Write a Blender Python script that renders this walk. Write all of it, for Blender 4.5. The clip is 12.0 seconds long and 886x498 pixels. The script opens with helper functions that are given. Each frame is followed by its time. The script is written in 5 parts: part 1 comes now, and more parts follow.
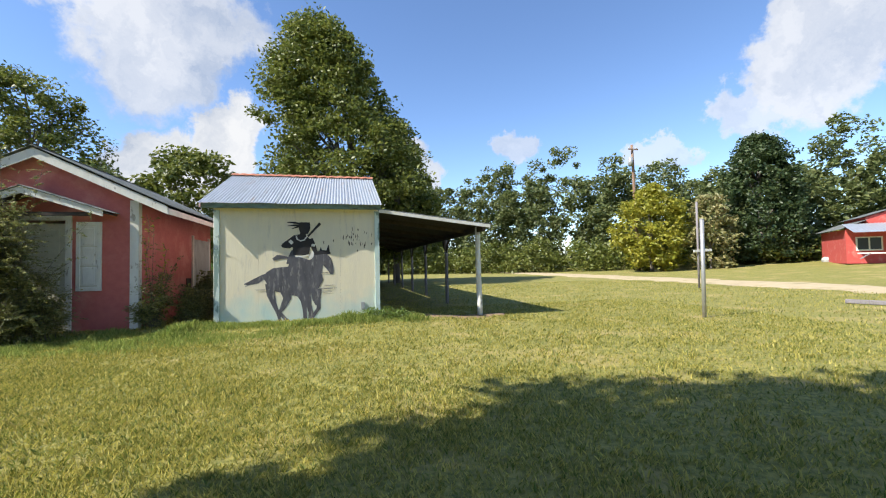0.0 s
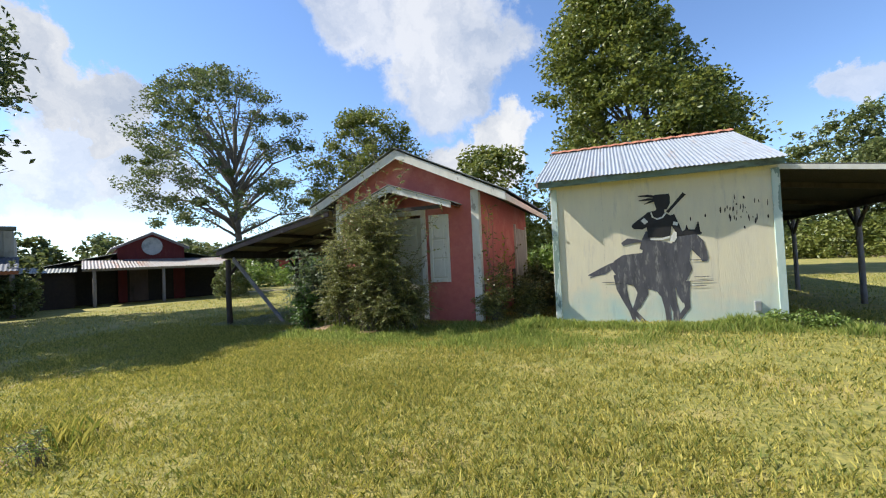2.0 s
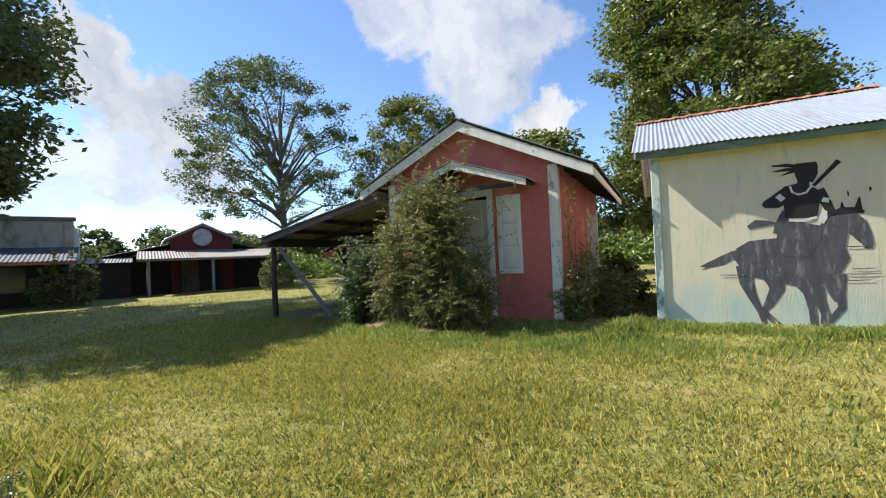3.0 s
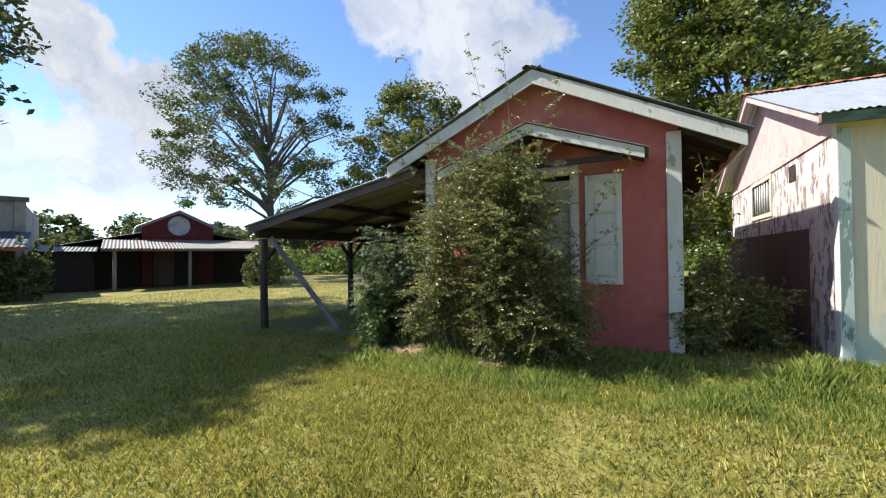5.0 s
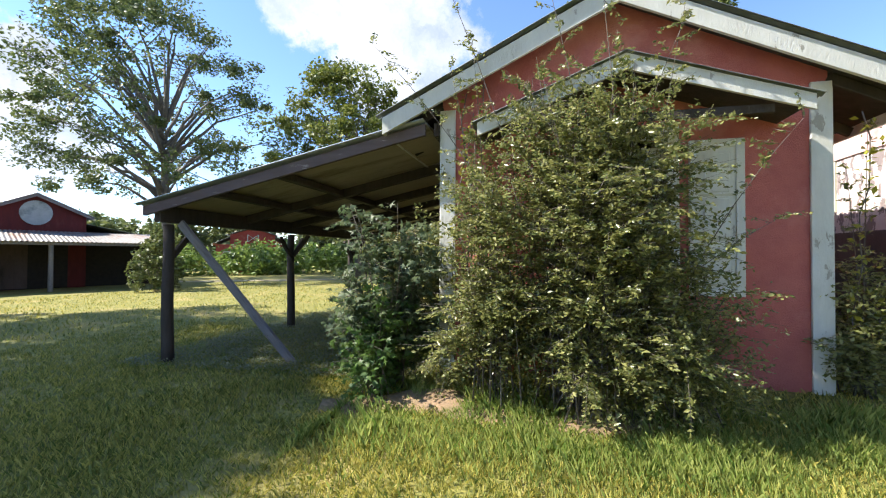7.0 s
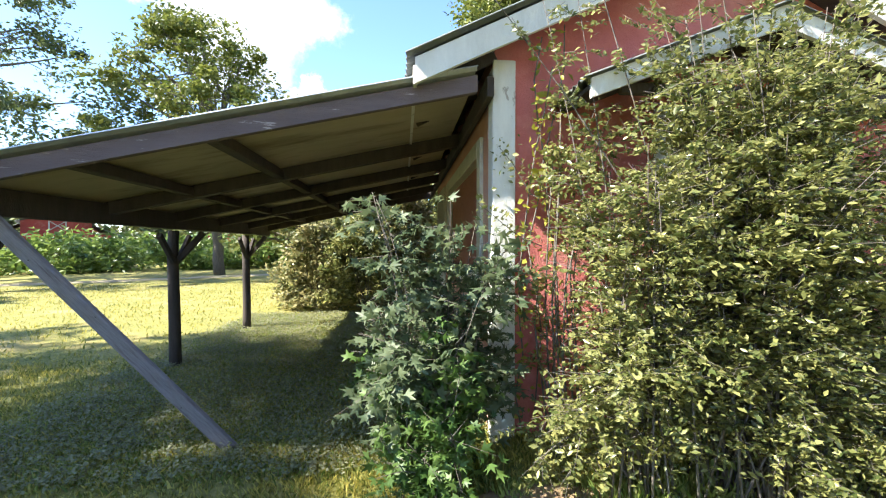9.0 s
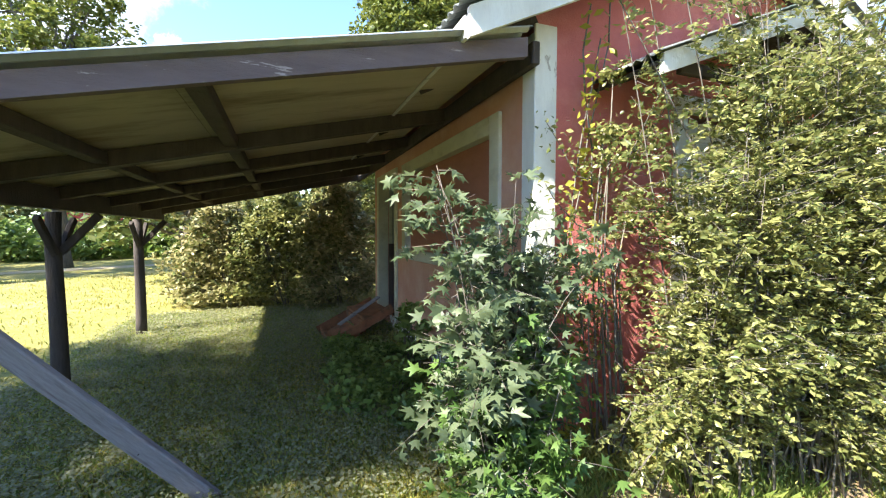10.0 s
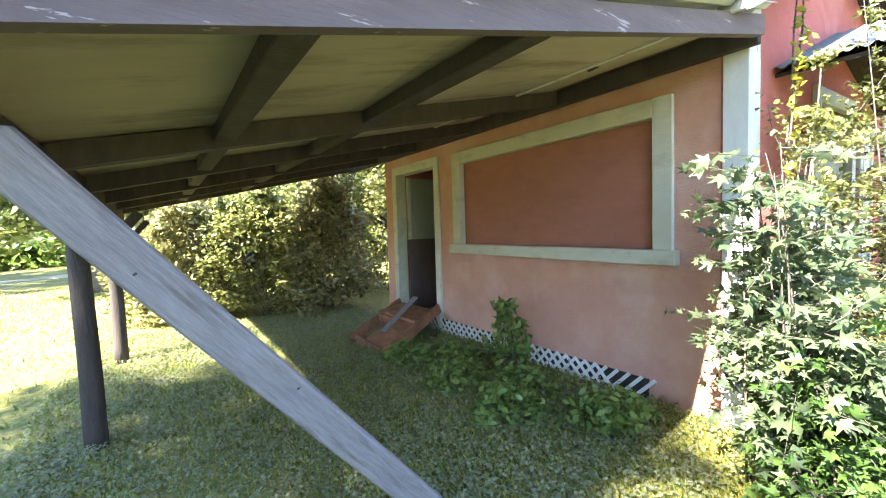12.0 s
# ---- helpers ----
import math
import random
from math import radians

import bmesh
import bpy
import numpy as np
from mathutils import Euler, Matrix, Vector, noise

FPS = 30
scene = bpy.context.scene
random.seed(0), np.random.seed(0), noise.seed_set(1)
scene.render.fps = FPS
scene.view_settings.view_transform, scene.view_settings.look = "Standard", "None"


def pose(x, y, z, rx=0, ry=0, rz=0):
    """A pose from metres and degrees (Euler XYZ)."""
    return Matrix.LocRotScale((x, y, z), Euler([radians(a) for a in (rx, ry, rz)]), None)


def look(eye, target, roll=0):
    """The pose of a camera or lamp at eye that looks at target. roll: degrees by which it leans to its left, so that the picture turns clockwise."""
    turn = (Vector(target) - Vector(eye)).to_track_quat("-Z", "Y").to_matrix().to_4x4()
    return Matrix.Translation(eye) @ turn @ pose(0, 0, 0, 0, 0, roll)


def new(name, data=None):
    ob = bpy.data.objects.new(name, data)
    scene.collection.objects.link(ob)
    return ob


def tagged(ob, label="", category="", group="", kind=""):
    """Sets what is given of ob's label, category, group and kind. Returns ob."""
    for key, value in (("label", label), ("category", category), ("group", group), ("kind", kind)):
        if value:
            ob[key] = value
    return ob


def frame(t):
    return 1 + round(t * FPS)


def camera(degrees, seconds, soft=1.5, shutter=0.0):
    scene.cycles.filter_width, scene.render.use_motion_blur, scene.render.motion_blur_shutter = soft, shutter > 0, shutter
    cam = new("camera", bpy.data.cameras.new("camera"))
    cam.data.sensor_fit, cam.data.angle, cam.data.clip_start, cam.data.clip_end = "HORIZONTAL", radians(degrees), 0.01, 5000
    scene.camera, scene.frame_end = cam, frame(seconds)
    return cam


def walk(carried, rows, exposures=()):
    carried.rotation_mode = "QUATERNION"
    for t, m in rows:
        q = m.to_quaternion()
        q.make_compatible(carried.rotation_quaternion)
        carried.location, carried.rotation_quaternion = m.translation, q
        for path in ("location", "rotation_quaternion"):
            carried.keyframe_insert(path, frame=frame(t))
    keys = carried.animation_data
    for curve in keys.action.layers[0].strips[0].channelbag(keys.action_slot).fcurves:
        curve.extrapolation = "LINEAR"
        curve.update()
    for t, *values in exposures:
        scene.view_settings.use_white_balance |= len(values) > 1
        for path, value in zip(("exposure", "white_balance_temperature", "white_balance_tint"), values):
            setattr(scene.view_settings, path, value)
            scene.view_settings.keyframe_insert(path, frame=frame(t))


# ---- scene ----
import itertools

cam = camera(92.4, 12.0, soft=1.15)

PATH = [
    (0, (0.988, -0.077, 1.363), (1.458, 1.866, 1.433), -1.1),
    (0.5, (0.667, 0.399, 1.337), (0.893, 2.384, 1.409), -2.2),
    (1, (0.314, 0.92, 1.372), (0.084, 2.905, 1.466), -3.9),
    (1.5, (-0.133, 1.355, 1.363), (-0.659, 3.283, 1.424), -3.1),
    (2, (-0.625, 1.775, 1.378), (-1.364, 3.632, 1.436), -2.6),
    (2.5, (-1.136, 2.171, 1.331), (-2.04, 3.954, 1.388), -2.5),
    (3, (-1.585, 2.658, 1.309), (-2.492, 4.44, 1.343), -2.4),
    (3.5, (-2.081, 3.028, 1.292), (-3.012, 4.798, 1.334), -0.8),
    (5.5, (-3.991, 4.561, 1.352), (-4.744, 6.414, 1.374), -0.5),
    (6, (-4.465, 4.923, 1.353), (-5.102, 6.819, 1.377), -0.2),
    (6.5, (-4.928, 5.303, 1.29), (-5.519, 7.213, 1.322), 0.0),
    (7, (-5.435, 5.697, 1.3), (-5.903, 7.641, 1.333), 0.2),
    (7.5, (-5.923, 6.011, 1.292), (-6.227, 7.988, 1.318), 0.6),
    (9.5, (-7.518, 7.323, 1.538), (-7.082, 9.274, 1.495), 0.1),
    (10, (-7.977, 7.616, 1.494), (-7.275, 9.488, 1.415), 0.1),
    (10.5, (-8.438, 7.899, 1.518), (-7.657, 9.739, 1.437), -1.0),
    (11, (-8.767, 8.114, 1.511), (-7.937, 9.932, 1.425), -1.1),
    (11.5, (-9.2, 8.502, 1.466), (-8.115, 10.179, 1.364), -1.6),
    (12, (-9.545, 8.793, 1.492), (-8.438, 10.456, 1.385), -1.7),
]
walk(cam, [(t, look(eye, target, roll)) for t, eye, target, roll in PATH], exposures=[(0, 0.95), (3.5, 0.95), (6, 1.1), (7.5, 1.72), (9.5, 2.25), (10.5, 2.45), (11.5, 2.95), (12, 3.55)])

# ---- world and sun ----
SUN_TRAVEL = Vector((0.67, 0.166, -0.68)).normalized()
sun = new("sun", bpy.data.lights.new("sun", "SUN"))
sun.data.energy, sun.data.angle, sun.data.color = 4.5, radians(0.6), (1.0, 0.95, 0.85)
sun.matrix_world = look((0, 0, 40), tuple(Vector((0, 0, 40)) + SUN_TRAVEL))

world = bpy.data.worlds.new("world")
scene.world = world
world.use_nodes = True
wn, wl = world.node_tree.nodes, world.node_tree.links
wn.clear()


def wnode(kind, **kw):
    n = wn.new(kind)
    for k, v in kw.items():
        n.inputs[k].default_value = v
    return n


sky = wn.new("ShaderNodeTexSky")
sky.sky_type, sky.sun_disc = "NISHITA", False
sky.sun_elevation = math.asin(-SUN_TRAVEL.z)
sky.sun_rotation = math.atan2(-SUN_TRAVEL.x, -SUN_TRAVEL.y)
sky.air_density, sky.dust_density, sky.ozone_density = 0.85, 0.0, 3.0
coord = wn.new("ShaderNodeTexCoord")
warp = wnode("ShaderNodeTexNoise", Scale=4.2, Detail=9.0, Roughness=0.66)
wl.new(coord.outputs["Generated"], warp.inputs["Vector"])
shift = wn.new("ShaderNodeVectorMath")
shift.operation = "MULTIPLY_ADD"
shift.inputs[1].default_value, shift.inputs[2].default_value = (0.34, 0.34, 0.34), (-0.17, -0.17, -0.17)
wl.new(warp.outputs["Color"], shift.inputs[0])
moved = wn.new("ShaderNodeVectorMath")
moved.operation = "ADD"
wl.new(coord.outputs["Generated"], moved.inputs[0])
wl.new(shift.outputs[0], moved.inputs[1])
normal = wn.new("ShaderNodeVectorMath")
normal.operation = "NORMALIZE"
wl.new(moved.outputs[0], normal.inputs[0])


def cloud(bearing, elevation, size, weight):
    """One cumulus: bearing from +y towards -x, elevation and radius in degrees."""
    b, e = radians(bearing), radians(elevation)
    dot = wn.new("ShaderNodeVectorMath")
    dot.operation = "DOT_PRODUCT"
    dot.inputs[1].default_value = (-math.sin(b) * math.cos(e), math.cos(b) * math.cos(e), math.sin(e))
    wl.new(normal.outputs[0], dot.inputs[0])
    ramp = wn.new("ShaderNodeMapRange")
    ramp.interpolation_type = "SMOOTHSTEP"
    for k, v in (("From Min", math.cos(radians(size * 1.02))), ("From Max", math.cos(radians(size * 0.74))), ("To Min", 0), ("To Max", weight)):
        ramp.inputs[k].default_value = v
    wl.new(dot.outputs["Value"], ramp.inputs["Value"])
    return ramp.outputs[0]


cover = None
for c in ((20, 27, 10, 0.85), (29, 34, 9, 0.8), (17, 35, 8, 0.75), (13, 15, 5, 1.0), (20, 11, 6, 1.0), (-9, 14, 4.5, 0.9), (-5, 10, 4, 0.8), (64, 12, 7, 0.85),
          (67, 20, 5, 1.0), (61, 18, 5, 1.0), (58, 12, 5, 0.9), (72, 9, 6, 0.75), (55, 9, 5, 0.8), (-56, 21, 7, 0.85), (-62, 26, 8, 0.85), (-50, 17, 4, 0.7), (-25, 14, 3.5, 0.7), (-42, 11, 3, 0.6),
          (100, 22, 14, 0.9), (150, 25, 12, 0.8), (-110, 24, 12, 0.9), (-160, 18, 10, 0.8), (8, 55, 9, 0.5), (-100, 50, 12, 0.6)):
    one = cloud(*c)
    if cover is None:
        cover = one
    else:
        top = wn.new("ShaderNodeMath")
        top.operation = "MAXIMUM"
        wl.new(cover, top.inputs[0])
        wl.new(one, top.inputs[1])
        cover = top.outputs[0]
puff = wnode("ShaderNodeTexNoise", Scale=5.0, Detail=6.0, Roughness=0.6)
wl.new(normal.outputs[0], puff.inputs["Vector"])
tone = wn.new("ShaderNodeMix")
tone.data_type = "RGBA"
tone.inputs["A"].default_value, tone.inputs["B"].default_value = (2.1, 2.4, 2.95, 1), (3.85, 3.9, 4.0, 1)
lit = wnode("ShaderNodeMapRange", **{"From Min": 0.34, "From Max": 0.6})
wl.new(puff.outputs["Fac"], lit.inputs["Value"])
wl.new(lit.outputs[0], tone.inputs["Factor"])
mixed = wn.new("ShaderNodeMix")
mixed.data_type = "RGBA"
wl.new(cover, mixed.inputs["Factor"])
vivid = wnode("ShaderNodeHueSaturation", Hue=0.503, Saturation=1.05, Value=1.05)
wl.new(sky.outputs[0], vivid.inputs["Color"])
wl.new(vivid.outputs[0], mixed.inputs["A"])
wl.new(tone.outputs["Result"], mixed.inputs["B"])
background = wnode("ShaderNodeBackground", Strength=0.125)
wl.new(mixed.outputs["Result"], background.inputs["Color"])
wl.new(background.outputs[0], wn.new("ShaderNodeOutputWorld").inputs[0])


# ---- materials ----
def material(name, a, b, scale=6.0, rough=0.8, metal=0.0, bump=0.2, bump_scale=60.0, c=None, c_scale=1.5, c_amount=0.5, stretch=(1, 1, 1), sharp=False, random_tint=0.0, leaf=0.0):
    """Two tones mixed by fine noise, a third one in larger worn patches, fine relief."""
    m = bpy.data.materials.new(name)
    m.use_nodes = True
    n, l = m.node_tree.nodes, m.node_tree.links
    p = n["Principled BSDF"]
    p.inputs["Roughness"].default_value, p.inputs["Metallic"].default_value = rough, metal
    tc, mp = n.new("ShaderNodeTexCoord"), n.new("ShaderNodeMapping")
    mp.inputs["Scale"].default_value = stretch
    l.new(tc.outputs["Object"], mp.inputs["Vector"])

    def noise_of(s, detail=5.0):
        t = n.new("ShaderNodeTexNoise")
        t.inputs["Scale"].default_value, t.inputs["Detail"].default_value, t.inputs["Roughness"].default_value = s, detail, 0.65
        l.new(mp.outputs[0], t.inputs["Vector"])
        return t.outputs["Fac"]

    def ranged(v, lo, hi):
        r = n.new("ShaderNodeMapRange")
        r.inputs["From Min"].default_value, r.inputs["From Max"].default_value = lo, hi
        l.new(v, r.inputs["Value"])
        return r.outputs[0]

    def mix(f, x, y):
        k = n.new("ShaderNodeMix")
        k.data_type = "RGBA"
        l.new(f, k.inputs["Factor"])
        for s, v in (("A", x), ("B", y)):
            if isinstance(v, tuple):
                k.inputs[s].default_value = (*v, 1)
            else:
                l.new(v, k.inputs[s])
        return k.outputs["Result"]

    if leaf:
        geo = n.new("ShaderNodeNewGeometry")
        col = mix(geo.outputs["Random Per Island"], a, b)
    else:
        col = mix(ranged(noise_of(scale), 0.3, 0.7), a, b)
    if c:
        col = mix(ranged(noise_of(c_scale, 8.0), 0.62 - 0.25 * c_amount, (0.64 if sharp else 0.8) - 0.25 * c_amount), col, c)
    if random_tint:
        info, hsv = n.new("ShaderNodeObjectInfo"), n.new("ShaderNodeHueSaturation")
        r = n.new("ShaderNodeMapRange")
        r.inputs["To Min"].default_value, r.inputs["To Max"].default_value = 1 - random_tint, 1 + random_tint
        l.new(info.outputs["Random"], r.inputs["Value"])
        l.new(r.outputs[0], hsv.inputs["Value"])
        l.new(col, hsv.inputs["Color"])
        col = hsv.outputs[0]
    l.new(col, p.inputs["Base Color"])
    if bump:
        k = n.new("ShaderNodeBump")
        k.inputs["Strength"].default_value, k.inputs["Distance"].default_value = bump, 0.02
        l.new(noise_of(bump_scale, 4.0), k.inputs["Height"])
        l.new(k.outputs[0], p.inputs["Normal"])
    if leaf:
        tr, add = n.new("ShaderNodeBsdfTranslucent"), n.new("ShaderNodeMixShader")
        add.inputs[0].default_value = leaf
        l.new(col, tr.inputs["Color"])
        l.new(p.outputs[0], add.inputs[1])
        l.new(tr.outputs[0], add.inputs[2])
        l.new(add.outputs[0], n["Material Output"].inputs["Surface"])
    return m


LAWN = material("lawn", (0.075, 0.1, 0.02), (0.36, 0.31, 0.075), 17.0, 0.95, bump=0.8, bump_scale=45, c=(0.37, 0.29, 0.11), c_scale=0.8, c_amount=0.45)
SAND = material("sandy_road", (0.52, 0.42, 0.27), (0.42, 0.33, 0.2), 3.0, 0.95, bump=0.4, bump_scale=20, c=(0.22, 0.2, 0.08), c_scale=0.9, c_amount=0.35)
DIRT = material("bare_dirt", (0.34, 0.22, 0.13), (0.2, 0.14, 0.08), 9.0, 0.95, bump=0.6, bump_scale=40, c=(0.1, 0.11, 0.03), c_scale=3, c_amount=0.5)
BLADE = material("grass_blades", (0.1, 0.15, 0.02), (0.58, 0.49, 0.12), rough=0.6, bump=0, leaf=0.4)
WEED = material("weed_blades", (0.13, 0.21, 0.035), (0.42, 0.45, 0.13), rough=0.55, bump=0, leaf=0.5)
PINK = material("faded_red_stucco", (0.555, 0.165, 0.14), (0.475, 0.13, 0.115), 7, 0.85, bump=0.5, bump_scale=90, c=(0.62, 0.25, 0.21), c_scale=1.3, c_amount=0.5)
SALMON = material("salmon_stucco", (0.60, 0.315, 0.225), (0.54, 0.27, 0.19), 5, 0.88, bump=0.5, bump_scale=80, c=(0.64, 0.39, 0.29), c_scale=1.1, c_amount=0.6)
PANEL = material("boarded_panel", (0.40, 0.165, 0.11), (0.34, 0.135, 0.09), 4, 0.85, bump=0.25, bump_scale=60, stretch=(1, 1, 3))
WHITE = material("weathered_white_paint", (0.74, 0.73, 0.68), (0.62, 0.61, 0.56), 8, 0.7, bump=0.25, bump_scale=50, c=(0.40, 0.37, 0.32), c_scale=9, c_amount=0.0, sharp=True, stretch=(1, 1, 0.4))
SAGE = material("sage_white_paint", (0.60, 0.58, 0.46), (0.52, 0.5, 0.39), 7, 0.7, bump=0.2, c=(0.36, 0.34, 0.26), c_scale=4, c_amount=0.3, stretch=(1, 0.5, 1))
AQUA = material("aqua_trim_paint", (0.42, 0.55, 0.52), (0.62, 0.66, 0.6), 6, 0.7, bump=0.25, c=(0.2, 0.28, 0.25), c_scale=6, c_amount=0.4, sharp=True, stretch=(1, 1, 0.3))
CREAM = material("cream_painted_plywood", (0.72, 0.655, 0.47), (0.65, 0.595, 0.455), 3, 0.75, bump=0.25, bump_scale=30, c=(0.5, 0.465, 0.39), c_scale=5.0, c_amount=0.2, stretch=(2.4, 1, 0.35), random_tint=0.03)


def overspray(m):
    """Aqua paint sprayed unevenly along the foot of the boards."""
    n, l = m.node_tree.nodes, m.node_tree.links
    socket = n["Principled BSDF"].inputs["Base Color"]
    old = socket.links[0].from_socket
    tc, xyz, t = n.new("ShaderNodeTexCoord"), n.new("ShaderNodeSeparateXYZ"), n.new("ShaderNodeTexNoise")
    t.inputs["Scale"].default_value, t.inputs["Detail"].default_value = 2.6, 6.0
    l.new(tc.outputs["Object"], t.inputs["Vector"])
    l.new(tc.outputs["Object"], xyz.inputs[0])
    high = n.new("ShaderNodeMath")
    high.operation = "MULTIPLY_ADD"
    high.inputs[1].default_value = -1.3
    l.new(t.outputs["Fac"], high.inputs[0])
    l.new(xyz.outputs["Z"], high.inputs[2])
    r, k = n.new("ShaderNodeMapRange"), n.new("ShaderNodeMix")
    for key, v in (("From Min", 0.15), ("From Max", -0.6), ("To Min", 0.0), ("To Max", 0.85)):
        r.inputs[key].default_value = v
    l.new(high.outputs[0], r.inputs["Value"])
    k.data_type = "RGBA"
    l.new(r.outputs[0], k.inputs["Factor"])
    l.new(old, k.inputs["A"])
    k.inputs["B"].default_value = (0.36, 0.56, 0.56, 1)
    l.new(k.outputs["Result"], socket)


overspray(CREAM)
PEEL = material("peeling_white_boards", (0.72, 0.66, 0.62), (0.62, 0.52, 0.48), 9, 0.85, bump=0.6, bump_scale=40, c=(0.26, 0.21, 0.2), c_scale=8.5, c_amount=0.4, sharp=True, stretch=(1, 1, 0.45))
PALE_PINK = material("pale_pink_boards", (0.66, 0.47, 0.45), (0.6, 0.4, 0.38), 5, 0.85, bump=0.3, c=(0.45, 0.28, 0.26), c_scale=4, c_amount=0.4)
TIN = material("galvanised_tin", (0.55, 0.585, 0.625), (0.44, 0.47, 0.5), 3, 0.42, 0.55, bump=0.1, c=(0.42, 0.34, 0.28), c_scale=1.6, c_amount=0.15, stretch=(3, 0.5, 1))
RUST = material("rusty_ridge_tin", (0.33, 0.11, 0.06), (0.45, 0.2, 0.12), 8, 0.8, 0.1, bump=0.3)
OLD_TIN = material("dark_weathered_tin", (0.13, 0.14, 0.135), (0.22, 0.23, 0.22), 5, 0.6, 0.3, bump=0.3, c=(0.10, 0.13, 0.09), c_scale=2, c_amount=0.5)
PLY = material("stained_plywood", (0.49, 0.42, 0.3), (0.41, 0.35, 0.245), 2.2, 0.85, bump=0.15, c=(0.2, 0.16, 0.1), c_scale=1.3, c_amount=0.45, stretch=(0.6, 2.5, 1))
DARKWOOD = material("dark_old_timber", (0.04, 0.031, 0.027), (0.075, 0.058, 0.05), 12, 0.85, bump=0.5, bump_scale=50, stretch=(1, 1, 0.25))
PURPLE = material("purplish_painted_beam", (0.105, 0.075, 0.077), (0.155, 0.115, 0.118), 6, 0.75, bump=0.3, c=(0.34, 0.29, 0.29), c_scale=11, c_amount=0.0, sharp=True, stretch=(0.3, 1, 2))
GREYWOOD = material("grey_weathered_plank", (0.30, 0.275, 0.285), (0.20, 0.18, 0.185), 14, 0.85, bump=0.6, bump_scale=40, c=(0.13, 0.1, 0.1), c_scale=4, c_amount=0.3, stretch=(8, 8, 0.8))
BARK = material("bark", (0.10, 0.085, 0.07), (0.18, 0.155, 0.13), 14, 0.95, bump=1.0, bump_scale=25, stretch=(1, 1, 0.3))
POLE = material("creosote_pole", (0.2, 0.12, 0.08), (0.29, 0.19, 0.13), 9, 0.9, bump=0.4, stretch=(1, 1, 0.1))
GALV = material("grey_galvanised_pipe", (0.45, 0.46, 0.46), (0.36, 0.36, 0.36), 9, 0.5, 0.5, bump=0.1)
MURAL = material("worn_grey_mural_paint", (0.055, 0.055, 0.065), (0.1, 0.1, 0.115), 7, 0.8, bump=0.1, c=(0.30, 0.29, 0.27), c_scale=10, c_amount=0.32, stretch=(1.6, 1, 0.4))
BLACK = material("black_mural_paint", (0.012, 0.012, 0.014), (0.022, 0.02, 0.022), 9, 0.75, bump=0.1)
# near-black for shade put into the colour, also for dark bare board
SHADOW = material("dark_boards_and_shade", (0.022, 0.018, 0.016), (0.04, 0.03, 0.025), 6, 0.9, bump=0.3)
BARN_RED = material("barn_red_boards", (0.15, 0.022, 0.022), (0.1, 0.016, 0.017), 5, 0.85, bump=0.4, c=(0.18, 0.06, 0.05), c_scale=3, c_amount=0.15, stretch=(1, 1, 0.3))
FAR_RED = material("bright_red_siding", (0.52, 0.085, 0.075), (0.45, 0.07, 0.06), 5, 0.85, bump=0.3, c=(0.55, 0.2, 0.17), c_scale=2, c_amount=0.3)
GREYWALL = material("mildewed_white_boards", (0.45, 0.46, 0.45), (0.36, 0.36, 0.34), 4, 0.85, bump=0.3, c=(0.14, 0.15, 0.12), c_scale=1.6, c_amount=0.45, stretch=(1, 1, 0.5))
BLUE_TIN = material("blue_grey_tin", (0.085, 0.1, 0.14), (0.06, 0.07, 0.1), 4, 0.75, 0.0, bump=0.2, c=(0.25, 0.2, 0.17), c_scale=2, c_amount=0.25)
# brown board colour, deepened to carry alley and porch shade
BROWN = material("dark_brown_boards", (0.095, 0.062, 0.055), (0.14, 0.095, 0.085), 5, 0.85, bump=0.4, c=(0.05, 0.035, 0.03), c_scale=2.5, c_amount=0.4, stretch=(1, 1, 0.3))
ORANGE = material("rotten_orange_wood", (0.33, 0.14, 0.065), (0.2, 0.085, 0.04), 8, 0.9, bump=0.6, c=(0.1, 0.06, 0.035), c_scale=5, c_amount=0.4)
SEALED = material("pale_curtain_board", (0.38, 0.4, 0.33), (0.3, 0.32, 0.26), 3, 0.8, bump=0.1)
GLASS = bpy.data.materials.new("window_glass")
GLASS.use_nodes = True
GLASS.node_tree.nodes["Principled BSDF"].inputs["Base Color"].default_value = (0.05, 0.06, 0.07, 1)
GLASS.node_tree.nodes["Principled BSDF"].inputs["Roughness"].default_value = 0.08
DISC = material("faded_round_sign", (0.52, 0.54, 0.55), (0.34, 0.37, 0.39), 3, 0.7, bump=0.2, c=(0.2, 0.23, 0.24), c_scale=2.2, c_amount=0.4)


def leaves_of(name, a, b, through_light=0.35, rough=0.45):
    return material(name, a, b, rough=rough, bump=0, leaf=through_light)


EAVE = material("dark_green_eave_paint", (0.11, 0.17, 0.14), (0.2, 0.27, 0.22), 9, 0.8, bump=0.3, c=(0.05, 0.06, 0.05), c_scale=7, c_amount=0.4, stretch=(0.4, 1, 1))
L_BIG = leaves_of("big_tree_leaves", (0.08, 0.115, 0.02), (0.23, 0.245, 0.055))
L_THIN = leaves_of("feathery_leaves", (0.065, 0.10, 0.03), (0.16, 0.185, 0.065))
L_WOOD = leaves_of("woodland_leaves", (0.075, 0.11, 0.035), (0.2, 0.22, 0.075))
L_GOLD = leaves_of("yellow_green_leaves", (0.24, 0.26, 0.03), (0.4, 0.36, 0.05))
L_CONE = leaves_of("dark_conifer_leaves", (0.03, 0.06, 0.024), (0.095, 0.13, 0.045))
L_BUSH = leaves_of("shrub_leaves", (0.08, 0.11, 0.03), (0.37, 0.36, 0.13), 0.42, 0.32)
